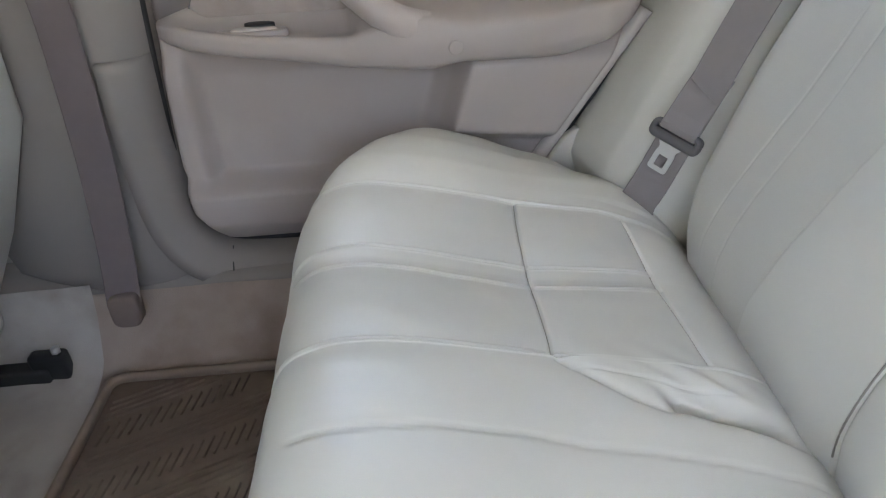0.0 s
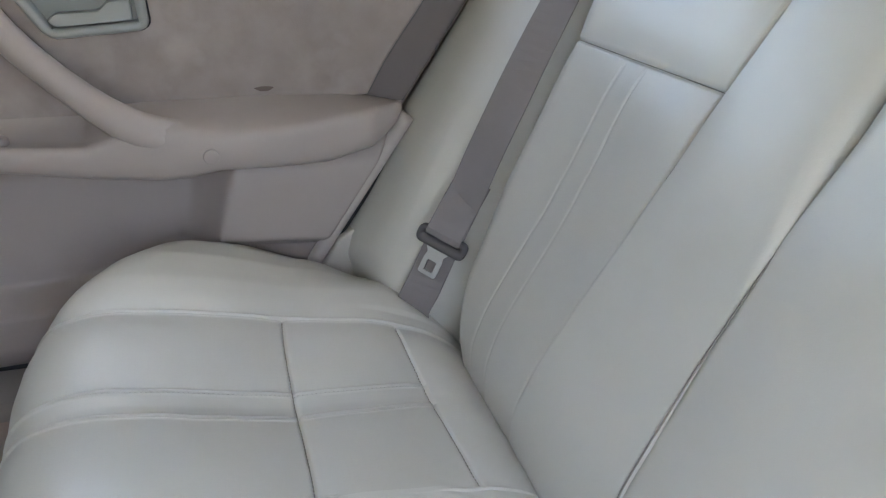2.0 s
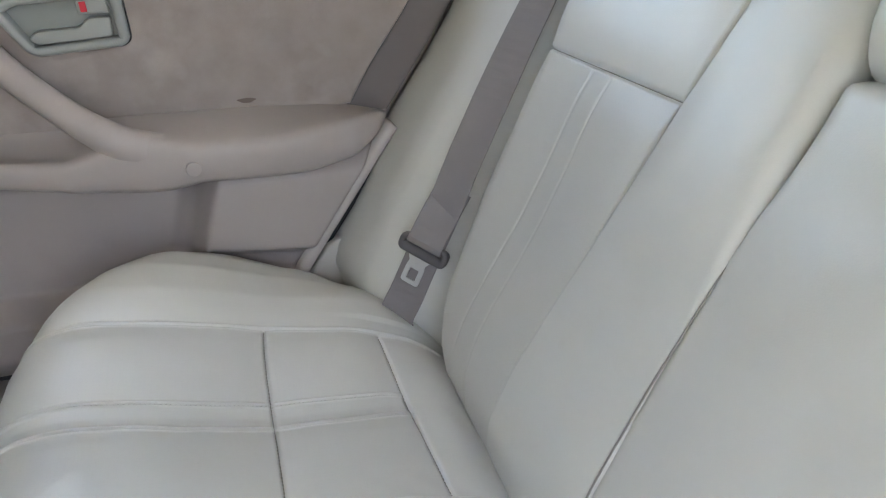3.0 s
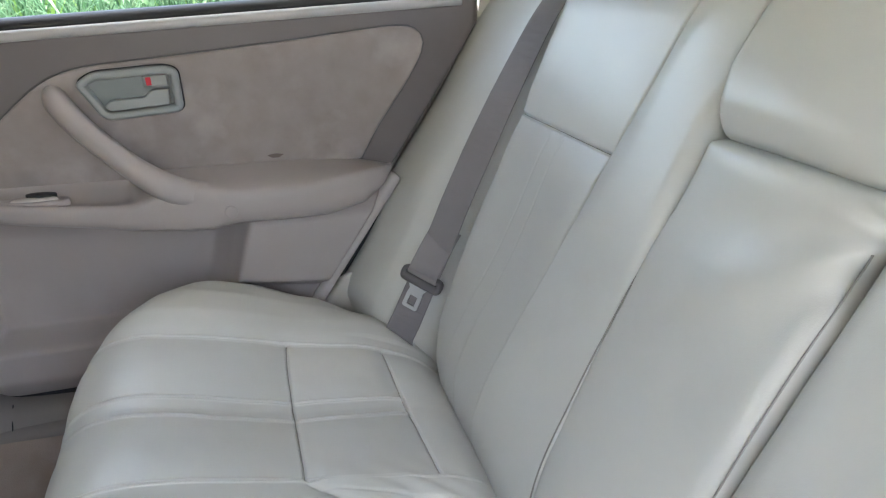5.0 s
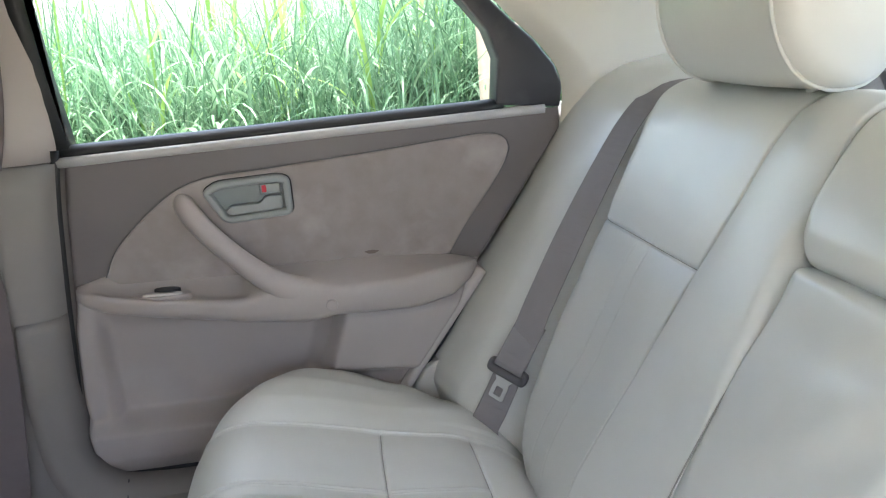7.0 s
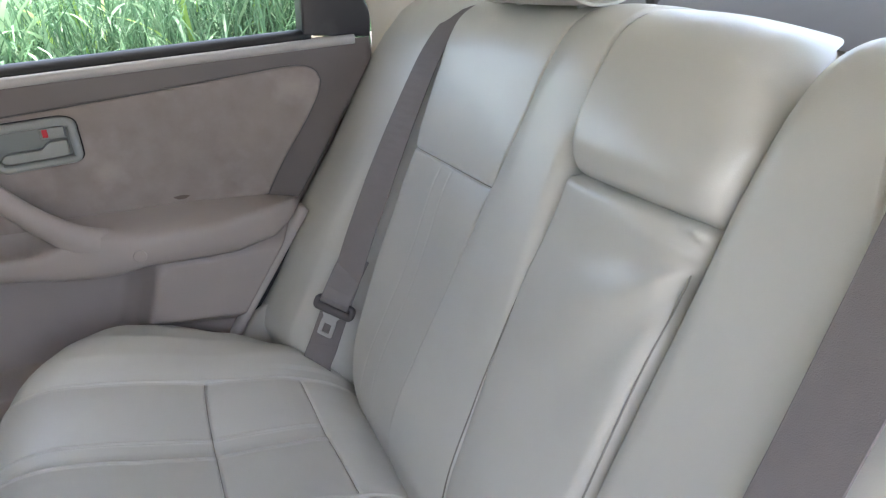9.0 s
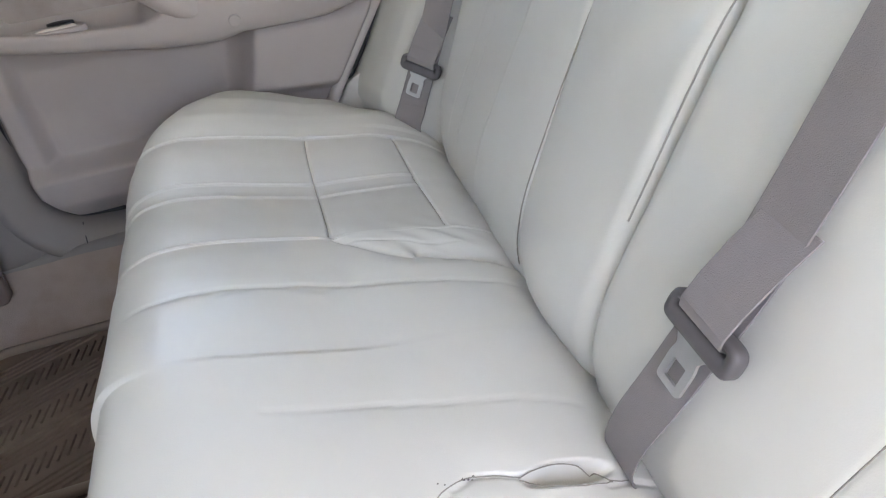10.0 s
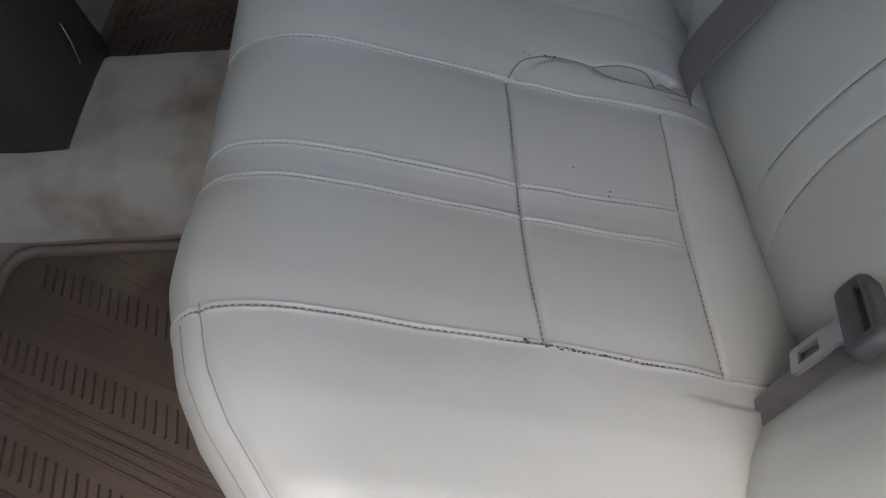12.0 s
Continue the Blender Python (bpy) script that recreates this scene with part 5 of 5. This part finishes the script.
def make_centre(bench):
    """Upper centre pad and folded-up armrest between the two backrests."""
    prof = spline(BACK, 900)
    tan = np.gradient(prof, axis=0)
    for name, label, cat, z0, z1, off in (("centre_pad", "plump upper pad", "pad", 0.742, 2, 0.011), ("centre_armrest", "folded-up armrest with a wrinkled cover", "armrest", 0.29, 0.80, -0.001)):
        pad_ = name == "centre_pad"
        kt = int(np.argmax(prof[:, 1]))
        ks = [k for k in range(0, 900, 4) if (prof[k, 1] >= z0 or k > 450) and (prof[k, 1] <= z1 and (pad_ or k < kt)) and prof[k, 1] > 0.29]
        ys = np.linspace(0, 1, 60)
        V = []
        for k in ks:
            px, pz = prof[k]
            tx, tz = tan[k] / np.linalg.norm(tan[k])
            nx, nz = -tz, tx
            lo = float(np.interp(pz, [0.29, 0.43, 0.56, 0.75, 0.9], [-0.066, -0.068, -0.076, -0.090, -0.105]))
            hi = float(np.interp(pz, [0.29, 0.43, 0.56, 0.75, 0.9], [0.099, 0.101, 0.100, 0.088, 0.088]))
            if not pad_:
                lo += 0.006 * math.exp(-((pz - 0.690) / 0.022) ** 2)
                hi += 0.004
            for s in ys:
                y = lo + (hi - lo) * s
                d = off
                e = min(s, 1 - s) * (hi - lo)
                r = (0.022 + 0.034 * step(pz, 0.80, 0.86) if s < 0.5 else 0.007 + 0.013 * step(pz, 0.80, 0.75)) if pad_ else (0.002 + 0.016 * step(pz, 0.62, 0.72) if s > 0.5 else 0.02)
                if e < r:
                    d -= r - math.sqrt(max(r * r - (r - e) ** 2, 0))
                if pad_:
                    e = pz - z0
                    if k < 600 and e < 0.03:
                        d -= 1.1 * (0.03 - math.sqrt(max(0.03 ** 2 - (0.03 - max(e, 0)) ** 2, 0)))
                    d += 0.012 * math.sin(math.pi * s) * (1 if k < 520 else 0.3) - 0.007 * step(pz, 0.77, 0.86)
                else:
                    e = z1 - pz
                    d -= 0.080 * step(pz, 0.736, 0.762)
                    d += 0.007 * math.sin(math.pi * s) * step(pz, 0.30, 0.40) + 0.012 * math.sin(math.pi * s) * math.exp(-((pz - 0.35) / 0.05) ** 2)
                    # creases that fan out from the upper near corner
                    cy, cz = y + 0.095, pz - 0.72
                    rr = math.hypot(cy, cz)
                    an = math.atan2(cz, cy)
                    d += 0.0048 * math.sin(an * 9 + 0.8) * math.exp(-rr / 0.11) * step(rr, 0.0, 0.03)
                    d -= 0.012 * math.exp(-(((y + 0.088) / 0.018) ** 2 + ((pz - 0.69) / 0.03) ** 2))
                d += 0.0020 * noise.noise((y * 11, pz * 9, 5.5))
                V.append((px + nx * d, y, pz + nz * d - (0.006 + 0.024 * (1 - s) ** 1.5) * step(pz, 0.76, 0.872)))
        fs = [f[::-1] for f in grid_faces(len(ks), 60)]
        t = mesh_object(name, V, fs, LEATHER, bench, label)
        if not pad_:
            run = np.array([V[i * 60 + 2] for i in range(30, len(ks)) if 0.48 < V[i * 60 + 2][2] < 0.715])
            soft = np.array([run[max(0, i - 5):i + 6].mean(axis=0) for i in range(len(run))]) + np.array([-0.0012, -0.0006, 0.0004])
            tube("piping", soft, 0.0008, THREAD_L, t, n=6)
        # sides and ends turned back
        loop = [i * 60 for i in range(len(ks))] + [(len(ks) - 1) * 60 + j for j in range(60)] + [i * 60 + 59 for i in range(len(ks) - 1, -1, -1)] + list(range(59, -1, -1))
        vv = []
        for i in loop:
            x, y, z = V[i]
            vv += [(x, y, z), (x + 0.07, y, z - 0.012)]
        mesh_object("side_cover", vv, grid_faces(len(loop), 2), LEATHER, t)
    # dark backing behind the gaps
    v = []
    for k in range(60, 620, 20):
        px, pz = prof[k]
        v += [(px + 0.075, -0.13, pz), (px + 0.075, 0.13, pz)]
    mesh_object("backing", v, grid_faces(len(v) // 2, 2), LEATHER, bench)


def make_bolster(side, bench):
    """Fixed side bolster between the backrest and the door, turned towards the middle of the car."""
    zz = np.linspace(0.27, 0.905, 90)
    n = 50
    V = []
    for z in zz:
        xo = float(np.interp(z, [0.27, 0.32, 0.36, 0.39, 0.463, 0.566, 0.632, 0.70, 0.779, 0.83, 0.865, 0.89, 0.905], [0.42, 0.395, 0.384, 0.391, 0.432, 0.490, 0.534, 0.576, 0.618, 0.642, 0.668, 0.71, 0.78]))
        f = float(np.interp(z, [0.36, 0.44, 0.55, 0.66, 0.75, 0.9], [1.0, 1.0, 0.75, 0.45, 0.3, 0.25]))
        for j in range(n):
            y = 0.70 - (0.70 - 0.44) * j / (n - 1)
            c = float(np.interp(0.70 - y, [0, 0.04, 0.10, 0.135, 0.16, 0.18, 0.20, 0.22, 0.26], [-0.004, 0, 0.012, 0.022, 0.036, 0.054, 0.085, 0.12, 0.16]))
            c = c * (f if y > 0.505 else f + (1 - f) * 0.5 * step(y, 0.505, 0.47))
            if side < 0:
                c -= 0.024 * step(z, 0.56, 0.44)
            x = xo + c + 0.002 * noise.noise((y * 10, z * 8, 1.1 * side))
            V.append((x, y * side, z))
    fs = grid_faces(len(zz), n)
    t = mesh_object("side_bolster", V, fs if side < 0 else [f[::-1] for f in fs], LEATHER, bench, "side bolster turned towards the door")
    vv = []
    for j in range(n):
        x, y, z = V[(len(zz) - 1) * n + j]
        vv += [(x, y, z), (x + 0.12, y, z - 0.05)]
    mesh_object("top_cover", vv, grid_faces(n, 2), LEATHER, t)


def make_headrest(bench):
    c = Vector((0.672, 0.248, 0.960))
    sec = []
    for k in range(32):
        a = 2 * math.pi * k / 32
        x, z = math.cos(a), math.sin(a)
        f = (abs(x) ** 2.25 + abs(z) ** 2.25) ** (-1 / 2.25)
        sec.append((x * f * 0.067, z * f * 0.080))
    rings = []
    ends = [(0.119, 0.30), (0.117, 0.55), (0.113, 0.75), (0.107, 0.89), (0.101, 0.96), (0.0965, 0.985)]
    run = [(-o_, q) for o_, q in ends] + [(s * 0.093, 1.0) for s in np.linspace(-1, 1, 18)] + [(o_, q) for o_, q in ends[::-1]]
    for o_, q in run:
        g = 1 + 0.03 * (1 - min(1, abs(o_) / 0.1) ** 2)
        rings.append([(c.x + x * q * g - 0.18 * z, c.y + o_, c.z + z * q * g) for x, z in sec])
    t = loft("headrest", rings, LEATHER, bench, "plump headrest with piped ends")
    for s in (-0.0955, 0.0955):
        ring = [(c.x + x * 1.005 - 0.18 * z, c.y + s, c.z + z * 1.005) for x, z in sec]
        tube("piping", ring + ring[:2], 0.0020, LEATHER, t, "raised piping")
    for s in (-0.06, 0.06):
        tube("post", [(0.690, c.y + s, 0.86), (0.685, c.y + s, 0.90)], 0.006, STEEL, t, "steel post")


def make_tongue(t, at, down, across, size=1.0, fold=0.085):
    """Belt tongue: plastic loop with a slotted steel plate."""
    o, d, a = Vector(at), Vector(down).normalized(), Vector(across).normalized()
    a = (a - d * a.dot(d)).normalized()
    n = a.cross(d).normalized()
    if n.x > 0:
        n = -n
    P = lambda u, v, w=0.0: tuple(o + (a * u + d * v + n * w) * size)
    # rounded loop
    sec = rounded([(-0.034, -0.013), (0.034, -0.013), (0.034, 0.011), (-0.034, 0.011)], 0.010)
    inn = rounded([(-0.026, -0.007), (0.026, -0.007), (0.026, -0.002), (-0.026, -0.002)], 0.002)
    rings = [[P(u, v, -0.001) for u, v in sec], [P(u, v, 0.006) for u, v in sec], [P(u, v, 0.009) for u, v in inset(sec, 0.002)], [P(u, v, 0.009) for u, v in inn], [P(u, v, -0.001) for u, v in inn], [P(u, v, -0.001) for u, v in sec]]
    lo = loft("tongue", rings, BELT_PL, t, "dark plastic belt tongue", cap=False)
    if fold:
        ribbon("strap_fold", [P(0, -0.0035, 0.003), P(0, -0.0050, 0.0095), P(0, -0.012, 0.0115), P(0, -0.35 * fold, 0.0085), P(0, -0.65 * fold, 0.001), P(0, -fold, -0.011)], 0.047, tuple(a), 0.0016, BELT if size > 0.9 else BELT_DARK, t)
    out = [(-0.019, 0.006), (0.019, 0.006), (0.0105, 0.017), (0.0125, 0.024), (0.0125, 0.047), (-0.0125, 0.047), (-0.0125, 0.024), (-0.0105, 0.017)]
    o2 = rounded(out, 0.004, 3)
    i2 = [(x * 0.55, 0.0345 + (y - 0.0345) * 0.5) for x, y in rounded([(-0.0125, 0.022), (0.0125, 0.022), (0.0125, 0.047), (-0.0125, 0.047)], 0.003, 6)]
    k = len(o2)
    i3 = []
    for x, y in o2:
        an = math.atan2(y - 0.034, x)
        i3.append((0.0062 * max(-1, min(1, 1.4 * math.cos(an))), 0.034 + 0.0075 * max(-1, min(1, 1.4 * math.sin(an)))))
    rings = [[P(u, v, 0.003) for u, v in o2], [P(u, v, 0.0055) for u, v in o2], [P(u, v, 0.0055) for u, v in i3], [P(u, v, 0.003) for u, v in i3], [P(u, v, 0.003) for u, v in o2]]
    loft("plate", rings, STEEL, lo, "slotted steel plate", cap=False, smooth=False)


def make_belt(label, pts, across, width=0.047):
    t = thing("seat_belt", label, "seat belt", pts[0], "rear seat belts")
    p = spline(pts, 60)
    acr = [tuple(v) for v in spline(across, 60)] if isinstance(across, list) else across
    ribbon("strap", p, width, acr, 0.0016, BELT, t)
    return t


def make_belts():
    # far outer belt
    t = make_belt("grey-purple woven seat belt hanging over the far bolster", [(0.445, 0.512, 0.310), (0.438, 0.509, 0.346), (0.451, 0.503, 0.382), (0.478, 0.504, 0.442), (0.502, 0.501, 0.498), (0.527, 0.498, 0.562), (0.579, 0.498, 0.674), (0.628, 0.497, 0.770), (0.655, 0.495, 0.817), (0.682, 0.491, 0.850), (0.711, 0.483, 0.868), (0.76, 0.46, 0.875)],
                  [(0.78, -0.62, 0), (0.78, -0.62, 0), (0.78, -0.62, 0), (0.78, -0.6, -0.1), (0.78, -0.6, -0.1), (0.74, -0.65, -0.1), (0.65, -0.72, -0.2), (0.5, -0.8, -0.4), (0.5, -0.8, -0.4), (0.4, -0.85, -0.35), (0.3, -0.9, -0.3), (0, -1, 0)])
    make_tongue(t, (0.475, 0.501, 0.443), (-0.42, 0.0, -0.9), (0.78, -0.6, -0.08))
    # middle belt on the near backrest
    t = make_belt("grey-purple woven seat belt lying on the near backrest", [(0.470, -0.178, 0.300), (0.450, -0.180, 0.335), (0.454, -0.184, 0.375), (0.474, -0.195, 0.432), (0.497, -0.206, 0.495), (0.527, -0.212, 0.56), (0.562, -0.216, 0.65), (0.595, -0.219, 0.74), (0.628, -0.222, 0.83), (0.660, -0.225, 0.888), (0.72, -0.228, 0.900), (0.80, -0.23, 0.86)], (0.0, 1, 0))
    make_tongue(t, (0.491, -0.213, 0.499), (-0.39, 0.055, -0.91), (0.0, 1, 0.05), 1.08)
    # near outer belt
    t = make_belt("grey-purple woven seat belt over the near bolster", [(0.385, -0.540, 0.315), (0.400, -0.530, 0.348), (0.426, -0.514, 0.369), (0.453, -0.497, 0.386), (0.481, -0.482, 0.403), (0.505, -0.470, 0.450), (0.545, -0.462, 0.53), (0.585, -0.460, 0.63), (0.61, -0.46, 0.74), (0.645, -0.46, 0.85), (0.70, -0.45, 0.90), (0.78, -0.42, 0.88)], (-0.42, -0.85, 0.12))
    make_tongue(t, (0.469, -0.477, 0.417), (-0.52, -0.22, -0.80), (-0.46, -0.80, 0.25), 1.08, 0)
    # front belt hanging on the middle pillar
    t = thing("front_seat_belt", "dark woven front seat belt hanging on the pillar trim", "seat belt", (-0.27, 0.55, 0.20))
    ribbon("strap", spline([(-0.285, 0.550, 0.225), (-0.278, 0.566, 0.30), (-0.270, 0.586, 0.42), (-0.266, 0.598, 0.52), (-0.262, 0.604, 0.62), (-0.264, 0.610, 0.69), (-0.242, 0.632, 0.785), (-0.224, 0.640, 0.87), (-0.212, 0.642, 0.98), (-0.206, 0.65, 1.08)], 40), 0.046, (1, 0.25, 0), 0.0016, BELT_DARK, t)
    pad("anchor_cover", rounded([(-0.308, 0.190), (-0.266, 0.190), (-0.262, 0.245), (-0.306, 0.245)], 0.016), 0.562, 0.540, 0.006, STAIN, t, "dark plum plastic anchor cover")
    make_tongue(t, (-0.258, 0.600, 0.700), (0.0, 0.0, -1), (1, 0.25, 0), 0.89)


def make_front_seat(y, label, back=0.0):
    """Front seat seen from behind: only its rear parts show."""
    t = thing("front_bucket_seat", label, "car seat", (-0.55, y, 0.09), "front seats")
    rings = []
    # tall back and headrest, out of view above, block light from the windscreen
    for z, x, hw in ((0.17, -0.50, 0.22), (0.24, -0.485, 0.245), (0.34, -0.465, 0.250), (0.5, -0.44, 0.250), (0.65, -0.425, 0.245), (0.80, -0.41, 0.24), (0.90, -0.40, 0.22), (0.95, -0.40, 0.19)):
        rings.append([(x + back * step(z, 0.2, 0.5) + dx + 0.004 * math.sin(z * 60 + k), y + hw * sy, z) for k, (dx, sy) in enumerate(rounded([(0, -1), (0, 1), (-0.14, 1), (-0.14, -1)], 0.07))])
    loft("backrest", rings, LEATHER, t, "cream leather backrest with creases")
    box("headrest", (-0.50, y - 0.13, 0.93), (-0.40, y + 0.13, 1.10), LEATHER, t, "cream leather headrest, unseen, added to block front light", 0.035, 4)
    box("seat_base", (-1.0, y - 0.25, 0.16), (-0.48, y + 0.25, 0.36), LEATHER, t, "", 0.05, 4)
    for s in (-0.19, 0.19):
        r = box("seat_rail", (-1.0, y + s - 0.018, 0.092), (-0.428, y + s + 0.018, 0.128), BLACK, t, "black steel seat rail", 0.005)
        box("bracket", (-0.455, y + s - 0.012, 0.100), (-0.400, y + s + 0.012, 0.150), BLACK, r, bevel=0.006)
        tube("bolt", [(-0.412, y + s, 0.148), (-0.412, y + s, 0.158)], 0.007, STEEL, r, "steel bolt", n=6)
    return t


def rail_end(seat):
    """Grey end cover of the inner seat rail, with its dark bolt hole."""
    c = loft("rail_cover", [[(x, y, z) for y, z in ((-0.158, 0.100), (-0.100, 0.100), (-0.104, top), (-0.150, top))] for x, top in ((-0.46, 0.150), (-0.36, 0.148), (-0.335, 0.142), (-0.308, 0.112))], BEZEL_IN, seat, "worn grey rail end cover", smooth=False)
    # raised black disc drawn as the bolt hole
    tube("bolt_hole", [(-0.352, -0.128, 0.140), (-0.350, -0.128, 0.1485)], 0.012, BLACK, c, "dark bolt hole", n=12)


def make_console():
    t = thing("centre_console", "dark brown plastic rear end of the centre console", "console", (-0.4, 0, 0.2))
    rings = []
    for z, x, hw in ((0.194, -0.242, 0.093), (0.21, -0.239, 0.092), (0.30, -0.247, 0.088), (0.42, -0.27, 0.08), (0.47, -0.285, 0.072)):
        rings.append([(x + dx, hw * sy, z) for dx, sy in rounded([(0, -1), (0, 1), (-0.6, 1), (-0.6, -1)], [0.012, 0.012, 0.01, 0.01])])
    b = loft("body", rings, CONSOLE, t)
    tube("scratch", [(-0.2412, 0.02, 0.235), (-0.2438, 0.032, 0.262), (-0.2460, 0.036, 0.285)], 0.0008, STEEL, b, "pale scratch", n=5)


make_ground()
make_grass()
make_far_wall()
make_tree(0.945, 2.0, 2.2, 0.027, -0.26, "slim pale-barked young tree in the grass")
# the wide crown is out of view, added to shade the parcel shelf
make_tree(3.6, 2.75, 3.6, 0.13, 0.05, "thick pale tree behind the car, unseen crown added to shade the boot", (2.6, 0.3, 3.7, 0.95, 1600, 0.13))
make_tree(3.9, 3.6, 2.8, 0.035, 0.02, "slim brown young tree behind the car")
make_floor()
front_carpet()
rubber_mat("brown ribbed rubber mat in the far footwell", 0.175, 0.54, False)
rubber_mat("brown ribbed rubber mat in the near footwell", -0.60, -0.168, True)
make_shell()
make_open_door()
make_door()
# added panel that stops light leaking through the gap behind the cushion
tagged(box("leak_panel", (0.46, -0.668, 0.165), (0.858, 0.668, 0.222), BLACK, bevel=0.004), "black panel added under the back seat to stop light leaks", "panel", kind="structure")
bench = thing("rear_bench_seat", "cream leather rear bench seat with stitched panels, split backrest", "car seat", (0.4, 0, 0.10))
make_cushion(bench)
make_backrest(1, bench)
make_backrest(-1, bench)
make_centre(bench)
make_bolster(1, bench)
make_bolster(-1, bench)
make_headrest(bench)
make_belts()
make_front_seat(0.36, "cream leather front passenger seat, seen from behind", 0.098)
# driver seat: only its rail end shows, its body blocks front light
rail_end(make_front_seat(-0.36, "cream leather driver seat, unseen but for its rail end"))
make_console()
lp = thing("lock_knob", "small dark plastic release knob behind the backrest", "knob", (0.772, 0.183, 0.856))
loft("knob", [[(0.772 + r * math.cos(k * math.pi / 8), 0.183 + r * math.sin(k * math.pi / 8), z) for k in range(16)] for r, z in ((0.0055, 0.856), (0.0055, 0.874), (0.0070, 0.879), (0.0098, 0.885), (0.0115, 0.889), (0.0115, 0.8915), (0.0102, 0.893), (0.0075, 0.8918))], BELT_PL, lp)
